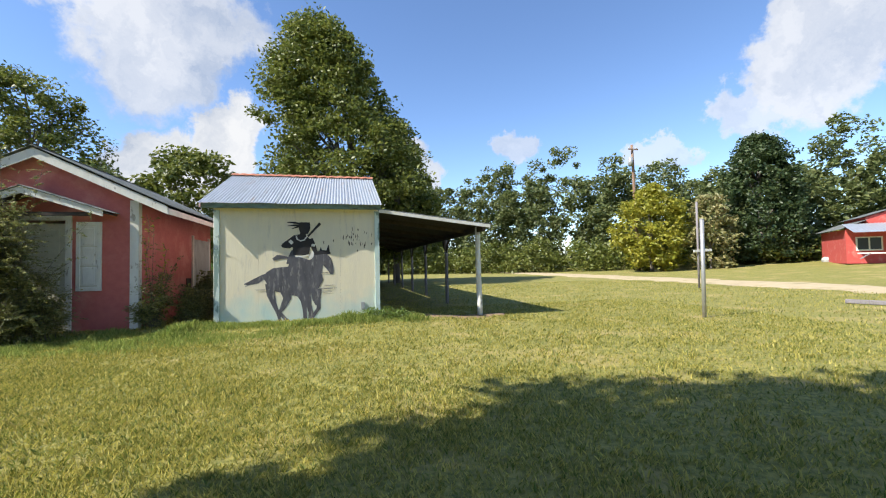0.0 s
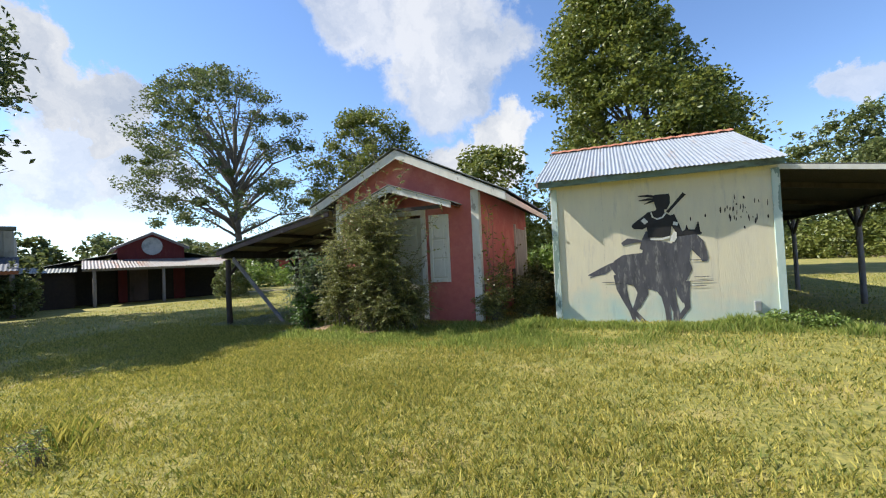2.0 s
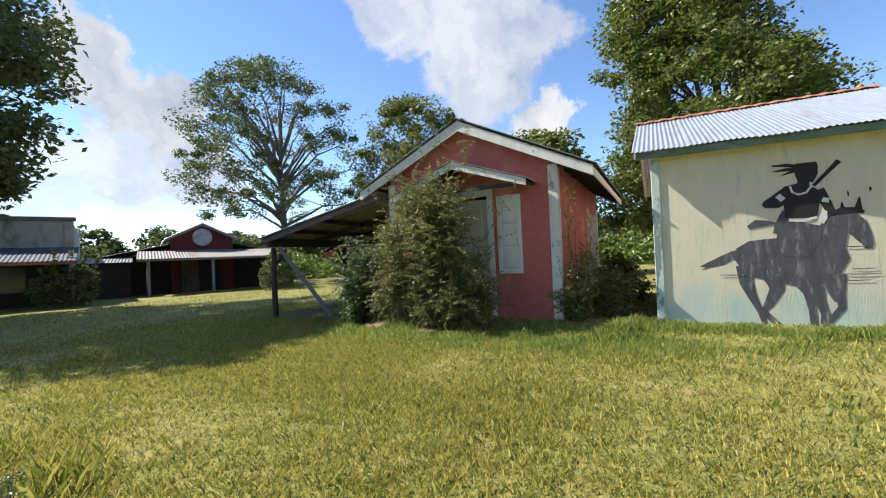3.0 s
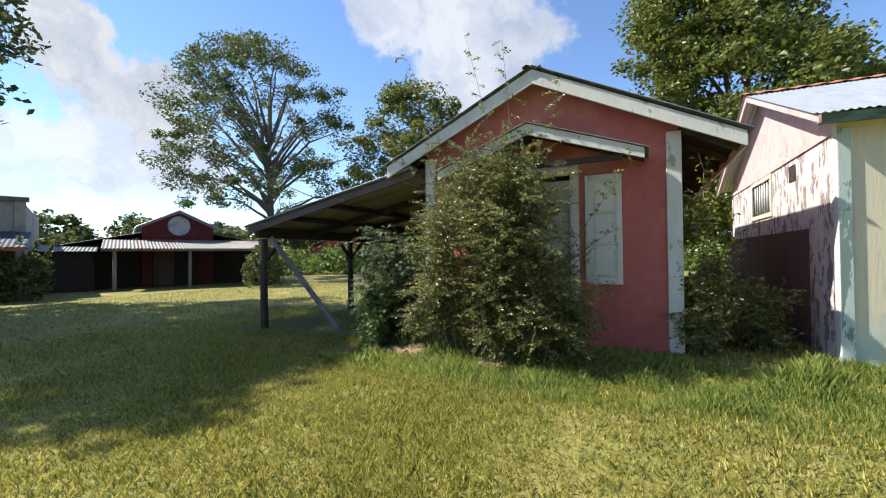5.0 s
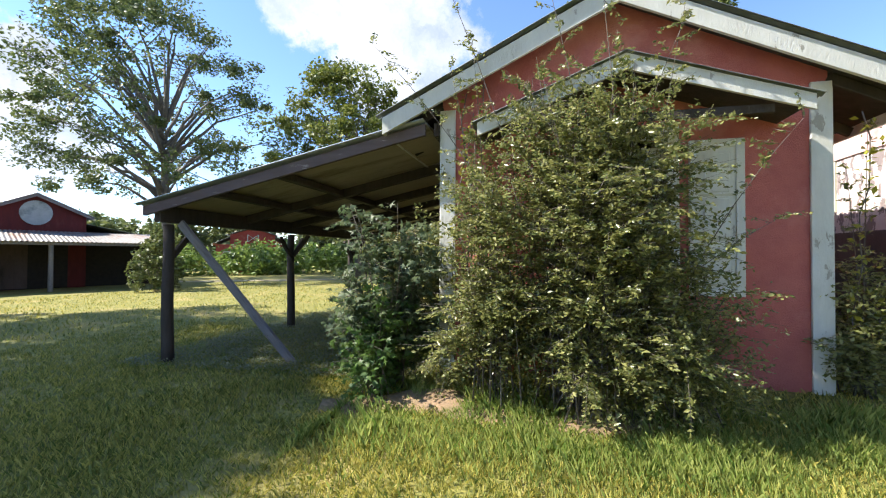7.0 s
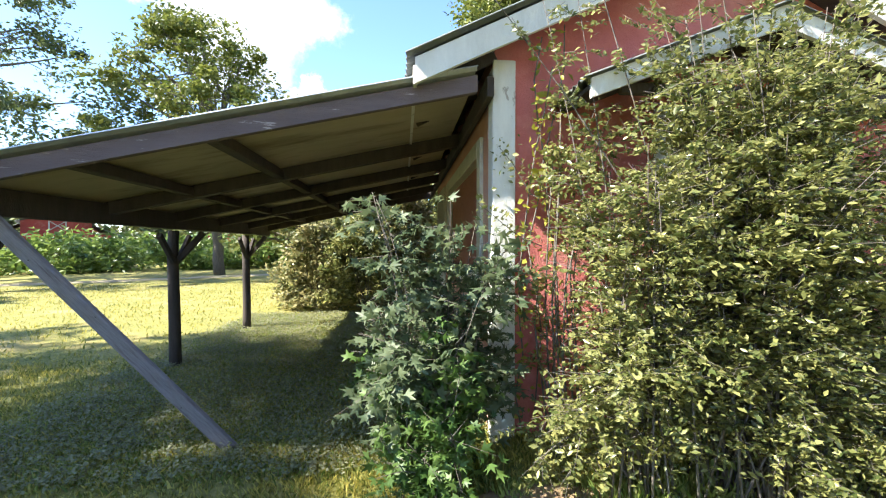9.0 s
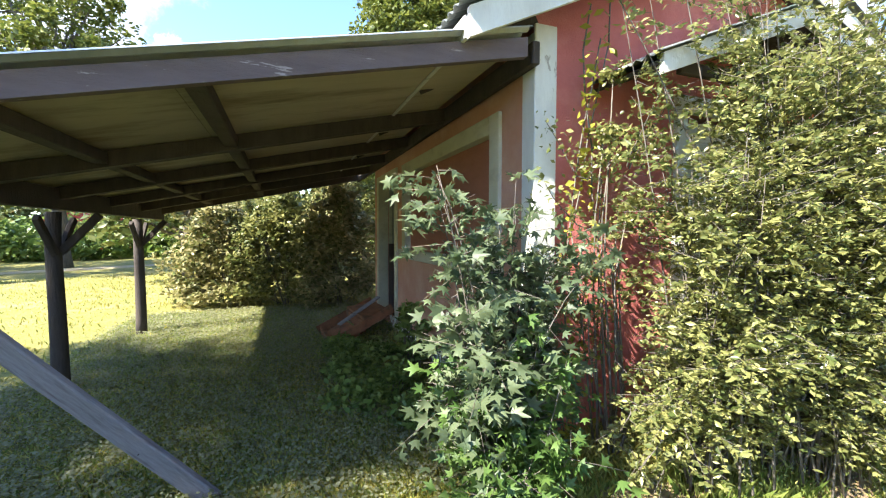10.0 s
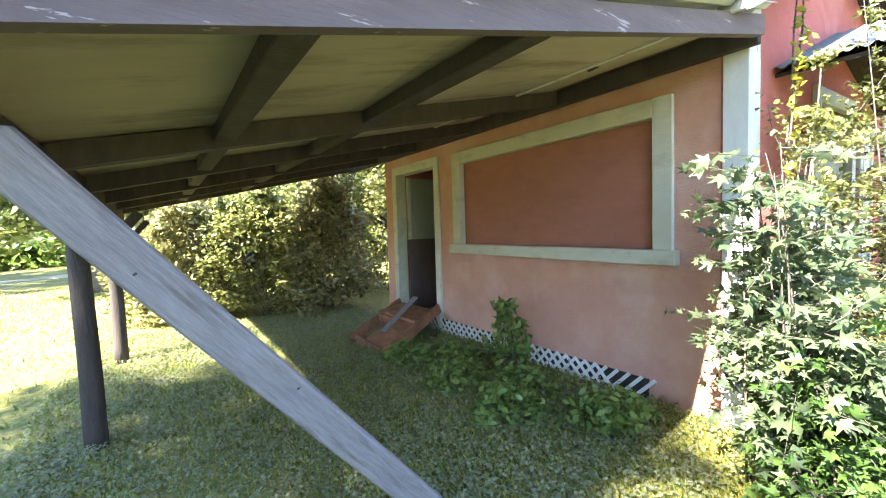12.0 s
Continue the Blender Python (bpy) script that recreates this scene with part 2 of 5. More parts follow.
L_FRESH = leaves_of("bright_weed_leaves", (0.1, 0.17, 0.035), (0.26, 0.34, 0.08), 0.4, 0.4)
L_STAR = leaves_of("maple_shaped_leaves", (0.06, 0.095, 0.045), (0.165, 0.205, 0.105), 0.4, 0.5)
L_STAR_LOW = leaves_of("young_maple_shaped_leaves", (0.05, 0.11, 0.022), (0.13, 0.21, 0.05), 0.4, 0.5)
L_CLOVER = leaves_of("pale_clover_leaves", (0.19, 0.2, 0.1), (0.38, 0.38, 0.22), 0.4, 0.6)
L_HEDGE = leaves_of("brownish_hedge_leaves", (0.12, 0.15, 0.04), (0.42, 0.36, 0.17), 0.3, 0.5)


# ---- builders ----
def part(name, bm, mat, parent=None, label=""):
    me = bpy.data.meshes.new(name)
    bm.to_mesh(me)
    bm.free()
    me.materials.append(mat)
    ob = new(name, me)
    if parent is not None:
        ob.parent = parent
    if label:
        ob["label"] = label
    return ob


def raw(name, verts, faces, mat, parent=None, label="", smooth=False):
    me = bpy.data.meshes.new(name)
    me.from_pydata(verts, [], faces)
    me.materials.append(mat)
    if smooth:
        me.polygons.foreach_set("use_smooth", [True] * len(me.polygons))
    ob = new(name, me)
    if parent is not None:
        ob.parent = parent
    if label:
        ob["label"] = label
    return ob


def thing(name, label, category, at=None, group="", kind=""):
    ob = new(name)
    ob.empty_display_size = 0.2
    if at is not None:
        ob.matrix_basis = at
    return tagged(ob, label, category, group, kind)


def box(x0, x1, y0, y1, z0, z1, bevel=0.0, bm=None):
    bm = bm or bmesh.new()
    m = Matrix.Translation(((x0 + x1) / 2, (y0 + y1) / 2, (z0 + z1) / 2)) @ Matrix.Diagonal((x1 - x0, y1 - y0, z1 - z0, 1))
    made = bmesh.ops.create_cube(bm, size=1, matrix=m)
    if bevel:
        edges = list({e for v in made["verts"] for e in v.link_edges})
        bmesh.ops.bevel(bm, geom=edges, offset=bevel, segments=1, affect="EDGES")
    return bm


def beam(p, q, w, h, bevel=0.006, bm=None, up=(0, 0, 1)):
    """A squared timber from p to q, w wide and h high, with eased edges."""
    p, q = Vector(p), Vector(q)
    d = q - p
    side = d.cross(Vector(up)).normalized()
    top = side.cross(d).normalized()
    rot = Matrix((side, top, d.normalized())).transposed().to_4x4()
    bm = bm or bmesh.new()
    made = bmesh.ops.create_cube(bm, size=1, matrix=Matrix.Translation((p + q) / 2) @ rot @ Matrix.Diagonal((w, h, d.length, 1)))
    if bevel:
        bmesh.ops.bevel(bm, geom=list({e for v in made["verts"] for e in v.link_edges}), offset=bevel, segments=1, affect="EDGES")
    return bm


def log(p, q, r0, r1, bm=None, sides=9, wobble=0.0, rings=6):
    """A round tapered limb from p to q, slightly crooked."""
    p, q = Vector(p), Vector(q)
    d = q - p
    a = d.orthogonal().normalized()
    b = d.cross(a).normalized()
    bm = bm or bmesh.new()
    rows = []
    for i in range(rings + 1):
        u = i / rings
        c = p + d * u
        if 0 < i < rings and wobble:
            c = c + noise.noise_vector(c * 0.9 + Vector((3.1, 0, 0))) * wobble
        r = r0 + (r1 - r0) * u
        rows.append([bm.verts.new(c + (a * math.cos(k * math.tau / sides) + b * math.sin(k * math.tau / sides)) * r) for k in range(sides)])
    for s, t in zip(rows, rows[1:]):
        for k in range(sides):
            f = bm.faces.new((s[k], s[(k + 1) % sides], t[(k + 1) % sides], t[k]))
            f.smooth = True
    bm.faces.new(rows[0][::-1])
    bm.faces.new(rows[-1])
    return bm


def tube(line, r0, r1, sides=5):
    """One continuous tapering stem along a line of points."""
    bm = bmesh.new()
    rows, last = [], len(line) - 1
    for i, c in enumerate(line):
        d = line[min(i + 1, last)] - line[max(i - 1, 0)]
        a = d.cross(Vector((0.31, 0.95, 0.05))).normalized()
        b = d.cross(a).normalized()
        r = r0 + (r1 - r0) * i / last
        rows.append([bm.verts.new(c + (a * math.cos(k * math.tau / sides) + b * math.sin(k * math.tau / sides)) * r) for k in range(sides)])
    for s, t in zip(rows, rows[1:]):
        for k in range(sides):
            bm.faces.new((s[k], s[(k + 1) % sides], t[(k + 1) % sides], t[k])).smooth = True
    bm.faces.new(rows[0][::-1])
    bm.faces.new(rows[-1])
    return bm


def slab(points, depth, axis, bm=None):
    """A flat outline given in two coordinates, thickened along axis ('x' or 'y') from depth[0] to depth[1]."""
    bm = bm or bmesh.new()
    put = (lambda u, v, d: (u, d, v)) if axis == "y" else (lambda u, v, d: (d, u, v))
    near = [bm.verts.new(put(u, v, depth[0])) for u, v in points]
    far = [bm.verts.new(put(u, v, depth[1])) for u, v in points]
    bm.faces.new(near)
    bm.faces.new(far[::-1])
    k = len(points)
    for i in range(k):
        bm.faces.new((near[i], far[i], far[(i + 1) % k], near[(i + 1) % k]))
    bmesh.ops.recalc_face_normals(bm, faces=bm.faces)
    return bm


def corrugated(p, u, v, wave=0.076, height=0.009, thick=0.004, jag=0.0):
    """A ribbed tin sheet: corner p, edge u across the ribs, edge v along them."""
    p, u, v = Vector(p), Vector(u), Vector(v)
    up = u.cross(v).normalized()
    if up.z < 0:
        up = -up
    k = max(8, int(u.length / wave * 6))
    verts, faces = [], []
    for i in range(k + 1):
        s = i / k
        h = up * (height * math.sin(s * u.length / wave * math.tau))
        e = v.normalized() * (jag * noise.noise((p + u * s) * 2.3))
        for layer in (h, h - up * thick):
            verts += [tuple(p + u * s + layer + e * 0.4), tuple(p + u * s + v + layer + e)]
    for i in range(k):
        a, b = i * 4, i * 4 + 4
        faces += [(a, b, b + 1, a + 1), (a + 2, a + 3, b + 3, b + 2), (a, a + 2, b + 2, b), (a + 1, b + 1, b + 3, a + 3)]
    faces += [(0, 1, 3, 2), (k * 4, k * 4 + 2, k * 4 + 3, k * 4 + 1)]
    return verts, faces


def rng(seed):
    return np.random.default_rng(seed)


def leaf_mesh(name, centres, size, mat, parent=None, seed=1, aspect=0.55, flat=0.35, star=False, label="", along=None):
    """Many single leaves: a folded pointed blade each, or a five-lobed one, at the given centres."""
    g = rng(seed)
    c = np.asarray(centres, float)
    n = len(c)
    axis = g.normal(size=(n, 3))
    axis[:, 2] = axis[:, 2] * 0.6 - 0.15
    if along is not None:
        axis = axis * 0.7 + along
    axis /= np.linalg.norm(axis, axis=1)[:, None]
    nor = g.normal(size=(n, 3)) * (1 - flat)
    nor[:, 2] += flat * 1.8
    side = np.cross(axis, nor)
    side /= np.linalg.norm(side, axis=1)[:, None] + 1e-9
    up = np.cross(side, axis)
    s = (size * g.uniform(0.6, 1.35, n))[:, None]
    if star:
        ang = np.radians([0, 24, 50, 74, 102, 180, -102, -74, -50, -24])
        rad = (1.0, 0.42, 0.95, 0.4, 0.72, 0.16, 0.72, 0.4, 0.95, 0.42)
        ring = [c + s * r * (axis * math.cos(a) * 1.15 + side * math.sin(a) * 0.95) - up * s * (0.1 + 0.3 * abs(math.sin(a))) * r for a, r in zip(ang, rad)]
        verts = np.stack([c] + ring, 1).reshape(-1, 3)
        base = np.arange(n)[:, None] * 11
        tri = np.concatenate([np.stack([np.zeros(1, int), np.array([1 + k]), np.array([1 + (k + 1) % 10])], 1) for k in range(10)])
        faces = (base[:, None, :] + tri[None]).reshape(-1, 3)
    else:
        tip, tail = c + axis * s, c - axis * s
        left, right = c + side * s * aspect + up * s * 0.2, c - side * s * aspect + up * s * 0.2
        verts = np.stack([tail, right, tip, left], 1).reshape(-1, 3)
        b = np.arange(n)[:, None] * 4
        faces = np.concatenate([b + np.array([[0, 1, 2]]), b + np.array([[0, 2, 3]])], 1).reshape(-1, 3)
    return tri_mesh(name, verts, faces, mat, parent, label)


def tri_mesh(name, verts, faces, mat, parent=None, label=""):
    me = bpy.data.meshes.new(name)
    me.vertices.add(len(verts))
    me.vertices.foreach_set("co", np.asarray(verts, np.float32).ravel())
    f = np.asarray(faces, np.int32)
    me.loops.add(f.size)
    me.loops.foreach_set("vertex_index", f.ravel())
    me.polygons.add(len(f))
    me.polygons.foreach_set("loop_start", np.arange(0, f.size, 3, dtype=np.int32))
    me.update(calc_edges=True)
    me.materials.append(mat)
    ob = new(name, me)
    if parent is not None:
        ob.parent = parent
    if label:
        ob["label"] = label
    return ob


def clumped(seed, clumps, per, spread):
    """Leaf places gathered round the clump centres."""
    g = rng(seed)
    c = np.repeat(np.asarray(clumps, float), per, 0)
    d = g.normal(size=c.shape)
    d *= (g.uniform(0, 1, len(c)) ** 0.45 / np.linalg.norm(d, axis=1) * np.repeat(g.uniform(0.45, 1.5, len(clumps)), per))[:, None]
    return c + d * np.asarray(spread)


def ground_z(x, y):
    """The lay of the land: level by the sheds, falling gently to the west, rising beyond the road."""
    x, y = np.asarray(x, float), np.asarray(y, float)
    east = np.clip(x - 24, 0, 60)
    west = np.clip(-6 - x, 0, 40)
    bank = 0.16 * np.clip((x + 6.9) / 0.6, 0, 1) * np.clip((y - 8.6) / 1.2, 0, 1) * np.clip((4 - x) / 2, 0, 1) * np.clip((16 - y) / 2, 0, 1)
    return 0.075 * east * east / (east + 8) - 0.011 * west + bank + 0.02 * np.sin(x * 0.7 + 1) * np.cos(y * 0.6) * np.clip(1.5 - np.hypot(x, y) / 60, 0, 1)


def tree(name, label, x, y, height, crown_from, radius, mat, seed, shape="oval", clumps=220, per=70, leaf=0.16, spread=0.75, trunk_r=0.3, limbs=14, density=0.25, lean=(0, 0)):
    """A trunk with limbs running out to clumps of leaves, which fill an uneven crown."""
    g = rng(seed)
    z0 = float(ground_z(x, y)) - 0.1
    ob = thing(name, label, "tree", pose(x, y, z0))
    pts = []
    while len(pts) < clumps:
        u, a, r = g.uniform(0, 1), g.uniform(0, math.tau), math.sqrt(g.uniform(density, 1))
        if shape == "cone":
            w = (1 - u) ** 0.75 * (0.55 + 0.45 * min(1, u * 5)) + 0.05
        elif shape == "spire":
            w = (1 - u) ** 0.52 * (0.8 + 0.2 * min(1, u * 4)) + 0.04
        elif shape == "dome":
            w = math.sqrt(max(0, 1 - (1.15 * u - 0.15) ** 2))
        else:
            w = math.sin(math.pi * min(0.97, 0.12 + 0.88 * u)) ** 0.6
        w *= 0.82 + 0.36 * noise.noise(Vector((math.cos(a) * 1.7 + seed, math.sin(a) * 1.7, u * 3.2)))
        pts.append((math.cos(a) * r * w * radius + lean[0] * u, math.sin(a) * r * w * radius + lean[1] * u, crown_from + u * (height - crown_from)))
    top = (lean[0] * 0.8, lean[1] * 0.8, crown_from + 0.75 * (height - crown_from))
    bm = log((0, 0, 0), (lean[0] * 0.2, lean[1] * 0.2, crown_from + 0.2 * (height - crown_from)), trunk_r, trunk_r * 0.6, wobble=0.1)
    log((lean[0] * 0.2, lean[1] * 0.2, crown_from + 0.2 * (height - crown_from)), top, trunk_r * 0.6, trunk_r * 0.12, bm=bm, wobble=0.25)
    part("trunk", bm, BARK, ob)
    for i in range(limbs):
        bm = bmesh.new()
        q = Vector(pts[int(i * len(pts) / limbs)])
        p = Vector((lean[0] * 0.2, lean[1] * 0.2, min(q.z - 0.3, crown_from * 0.75 + (q.z - crown_from) * 0.55)))
        mid = p.lerp(q, 0.5) + Vector((0, 0, 0.12 * (q - p).length))
        log(p, mid, trunk_r * 0.4, trunk_r * 0.22, bm=bm, sides=6, wobble=0.15, rings=4)
        log(mid, q, trunk_r * 0.22, trunk_r * 0.05, bm=bm, sides=5, wobble=0.2, rings=4)
        for k in range(3):
            r = Vector(pts[int(g.integers(len(pts)))])
            if (r - mid).length < radius * 0.7:
                log(mid, r, trunk_r * 0.12, trunk_r * 0.03, bm=bm, sides=5, wobble=0.2, rings=3)
        part("limb", bm, BARK, ob)
    leaf_mesh("crown", clumped(seed + 1, pts, per, (spread, spread, spread * 0.65)), leaf, mat, ob, seed + 2)
    return ob


# ---- ground and road ----
def land():
    xs = np.concatenate([np.linspace(-900, -60, 8)[:-1], np.linspace(-60, -14, 24)[:-1], np.linspace(-14, 14, 113)[:-1], np.linspace(14, 90, 50)[:-1], np.linspace(90, 900, 8)])
    ys = np.concatenate([np.linspace(-900, -20, 8)[:-1], np.linspace(-20, -2, 12)[:-1], np.linspace(-2, 18, 81)[:-1], np.linspace(18, 90, 40)[:-1], np.linspace(90, 900, 8)])
    gx, gy = np.meshgrid(xs, ys)
    gz = ground_z(gx, gy)
    for i in range(gx.shape[0]):
        for j in range(gx.shape[1]):
            gz[i, j] += 0.025 * noise.noise(Vector((gx[i, j] * 0.9, gy[i, j] * 0.9, 0)))
    verts = np.stack([gx, gy, gz], -1).reshape(-1, 3)
    k = len(xs)
    faces = [(r * k + c, r * k + c + 1, (r + 1) * k + c + 1, (r + 1) * k + c) for r in range(len(ys) - 1) for c in range(k - 1)]
    ob = raw("ground", [tuple(v) for v in verts], faces, LAWN, smooth=True)
    tagged(ob, "mown lawn with dry yellowish patches, reaching the woods", "lawn", kind="structure")


land()


def strip(name, label, category, points, width, mat, lift, wobble, kind="structure"):
    """A band laid on the ground along a line of points."""
    verts, faces = [], []
    line = [Vector((*p, 0)) for p in points]
    dense = []
    for a, b in zip(line, line[1:]):
        dense += [a.lerp(b, i / 12) for i in range(12)]
    dense.append(line[-1])
    for i, p in enumerate(dense):
        d = (dense[min(i + 1, len(dense) - 1)] - dense[max(i - 1, 0)]).normalized()
        s = Vector((-d.y, d.x, 0))
        w = width * (0.5 + wobble * noise.noise(p * 0.6))
        for k in range(5):
            q = p + s * w * (k / 2 - 1)
            verts.append((q.x, q.y, float(ground_z(q.x, q.y)) + (lift if 0 < k < 4 else -0.02)))
    for i in range(len(dense) - 1):
        for k in range(4):
            faces.append((i * 5 + k, i * 5 + k + 1, i * 5 + 6 + k, i * 5 + 5 + k))
    return tagged(raw(name, verts, faces, mat, smooth=True), label, category, kind=kind)


strip("road", "pale sandy dirt track across the grass", "road", [(24, 70), (23.5, 48), (23, 34), (22.8, 22), (22, 12), (20, 0), (15, -30)], 4.6, SAND, 0.06, 0.3)
strip("dirt_patch", "bare reddish dirt worn into the grass by the wall", "bare ground", [(-7.3, 9.0), (-6.6, 9.25), (-5.9, 9.1), (-5.2, 9.0), (-4.4, 9.2)], 0.75, DIRT, 0.045, 0.5)
strip("dirt_patch", "bare sandy ground under the drip line of the canopy", "bare ground", [(2.6, 10.35), (3.6, 10.4), (4.4, 10.5), (5.2, 10.7)], 0.5, DIRT, 0.04, 0.5)
strip("dirt_patch", "bare dirt with dry stalks in the lawn", "bare ground", [(-6.6, 3.0), (-5.9, 3.3), (-5.3, 3.4), (-4.75, 3.3)], 0.5, DIRT, 0.012, 0.6)
strip("far_track", "pale wheel track in the far grass", "track", [(-34, 24), (-22, 27), (-14, 31), (-6, 36)], 1.6, SAND, 0.03, 0.5)

# ---- pink gabled house with its side canopy ----
HX0, HX1, HY0, HY1, RIDGE = -6.47, -3.09, 9.97, 15.02, -4.79
SLOPE = 0.48


def roof_z(x):
    return 3.74 - SLOPE * abs(x - RIDGE)


house = thing("house", "small faded red stucco house with white trim and low gable, overgrown", "house", pose(0, 0, 0))
G0 = -0.1
DOOR0, DOOR1 = -5.2, -4.34
for outline in ([(HX0, G0), (DOOR0, G0), (DOOR0, roof_z(DOOR0)), (HX0, roof_z(HX0))], [(DOOR1, G0), (HX1, G0), (HX1, roof_z(HX1)), (DOOR1, roof_z(DOOR1))],
                [(DOOR0, 2.4), (DOOR1, 2.4), (DOOR1, roof_z(DOOR1)), (RIDGE, roof_z(RIDGE)), (DOOR0, roof_z(DOOR0))]):
    part("front_wall", slab(outline, (HY0, HY0 + 0.14), "y"), PINK, house)
SD0, SD1 = 13.47, 14.72
WIN0, WIN1, WZ0, WZ1 = 10.54, 13.0, 1.27, 2.26
SX = HX0 + 0.14
side_top = roof_z(HX0)
for y0, y1, z0, z1 in ((HY0 + 0.14, WIN0, G0, side_top), (WIN1, SD0, G0, side_top), (WIN0, WIN1, G0, WZ0), (WIN0, WIN1, WZ1, side_top), (SD0, SD1, 2.36, side_top), (SD0, SD1, G0, 0.16), (SD1, HY1, G0, side_top)):
    part("side_wall", box(HX0, SX, y0, y1, z0, z1), SALMON, house, "salmon stucco side wall under the canopy")
part("side_wall", box(HX1 - 0.14, HX1, HY0 + 0.14, HY1, G0, roof_z(HX1)), PINK, house)
part("back_wall", slab([(SX, G0), (HX1 - 0.14, G0), (HX1 - 0.14, roof_z(HX1 - 0.14)), (RIDGE, roof_z(RIDGE)), (SX, roof_z(SX))], (HY1 - 0.14, HY1), "y"), PINK, house)
# floor coloured near-black, indoor shade included in the tone
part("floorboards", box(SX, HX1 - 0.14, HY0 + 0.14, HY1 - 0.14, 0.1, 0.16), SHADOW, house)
part("partition", box(-5.3, -5.2, 12.6, HY1 - 0.14, 0.16, 2.5), SEALED, house, "pale green inner wall")
part("boarded_window", box(HX0 + 0.05, SX - 0.02, WIN0, WIN1, WZ0, WZ1), PANEL, house, "brick-red board closing the wide side window")

window_trim = part("window_trim", box(HX0 - 0.03, HX0 + 0.06, WIN0 - 0.13, WIN0 + 0.02, WZ0, WZ1 + 0.12, 0.005), SAGE, house, "sage-white painted window surround")
for name, dims in (("window_trim", (HX0 - 0.03, HX0 + 0.06, WIN1 - 0.02, WIN1 + 0.13, WZ0, WZ1 + 0.12)), ("window_trim", (HX0 - 0.032, HX0 + 0.06, WIN0 + 0.02, WIN1 - 0.02, WZ1 - 0.02, WZ1 + 0.12)), ("window_sill", (HX0 - 0.07, HX0 + 0.05, WIN0 - 0.17, WIN1 + 0.17, WZ0 - 0.11, WZ0))):
    part(name, box(*dims, bevel=0.006), SAGE, house)
for dims in ((HX0 - 0.03, SX, SD0 - 0.02, SD0 + 0.09, 0.1, 2.4), (HX0 - 0.03, SX, SD1 - 0.1, SD1 + 0.02, 0.1, 2.4), (HX0 - 0.032, SX, SD0 + 0.09, SD1 - 0.1, 2.28, 2.4)):
    part("door_frame", box(*dims, bevel=0.005), SAGE, house)
open_door = part("open_door", box(-6.33, -5.42, SD1 - 0.16, SD1 - 0.115, 0.2, 1.3, 0.004), BROWN, house, "brown half-glazed door standing open inwards")
part("door_glazing", box(-6.3, -5.45, SD1 - 0.15, SD1 - 0.125, 1.302, 2.24), SEALED, open_door, "pale dusty upper panel")
for x in (-6.33, -5.47):
    part("door_stile", box(x, x + 0.05, SD1 - 0.165, SD1 - 0.112, 1.302, 2.25, 0.004), SAGE, open_door)
part("inner_post", box(SX + 0.5, SX + 0.6, SD0 + 0.3, SD0 + 0.4, 0.16, 2.4, 0.005), SAGE, house)

for sign in (-1, 1):
    end = -7.04 if sign < 0 else -2.46
    z_end = 3.74 - SLOPE * abs(end - RIDGE)
    top = Vector((RIDGE, 9.68, 3.80))
    low = Vector((end - sign * 0.0, 9.68, z_end + 0.06))
    v, f = corrugated(top + Vector((sign * 0.0, 0, 0.02)), (0, HY1 + 0.3 - 9.68, 0), low - top + Vector((sign * 0.06, 0, -0.03)), 0.09, 0.012, jag=0.03)
    part_ob = raw("roof_sheet", v, f, OLD_TIN, house, "dark weathered corrugated tin roof")
    p, q = Vector((RIDGE, 9.74, 3.775)), Vector((end, 9.74, z_end + 0.035))
    bm = slab([(p.x, p.z), (q.x, q.z), (q.x, q.z - 0.165), (p.x, p.z - 0.185)], (9.715, 9.75), "y")
    part("fascia", bm, WHITE, house, "peeling white barge board")
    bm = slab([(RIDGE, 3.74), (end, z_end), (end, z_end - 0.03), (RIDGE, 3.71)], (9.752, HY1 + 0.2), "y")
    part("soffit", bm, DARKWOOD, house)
    for k in range(7):
        y = 9.98 + k * 0.74
        if y < HY0 - 0.03:
            continue
        bm = beam((HX0 - 0.0 if sign < 0 else HX1, y, roof_z(HX1) - 0.08), (end + sign * -0.03, y, z_end - 0.085), 0.04, 0.09)
        part("rafter_tail", bm, DARKWOOD, house)
    part("eave_board", box(end - 0.012, end + 0.012, 9.752, HY1 + 0.1, z_end - 0.12, z_end + 0.0), WHITE, house)
v, f = corrugated((RIDGE - 0.12, 9.67, 3.80), (0.24, 0, 0), (0, HY1 + 0.3 - 9.67, 0), 0.24, 0.03)
raw("ridge_cap", v, f, OLD_TIN, house)
for x0, x1, side in ((HX0 - 0.02, HX0 + 0.14, -1), (HX1 - 0.14, HX1 + 0.02, 1)):
    part("corner_trim", box(x0, x1, HY0 - 0.03, HY0 - 0.002, 0.06, 2.8, 0.004), WHITE, house, "white corner board, paint flaking")
    xs = (HX0 - 0.024, HX0 - 0.002) if side < 0 else (HX1 + 0.002, HX1 + 0.024)
    part("corner_trim", box(*xs, HY0 - 0.028, HY0 + 0.12, 0.06, 2.75, 0.004), WHITE, house)


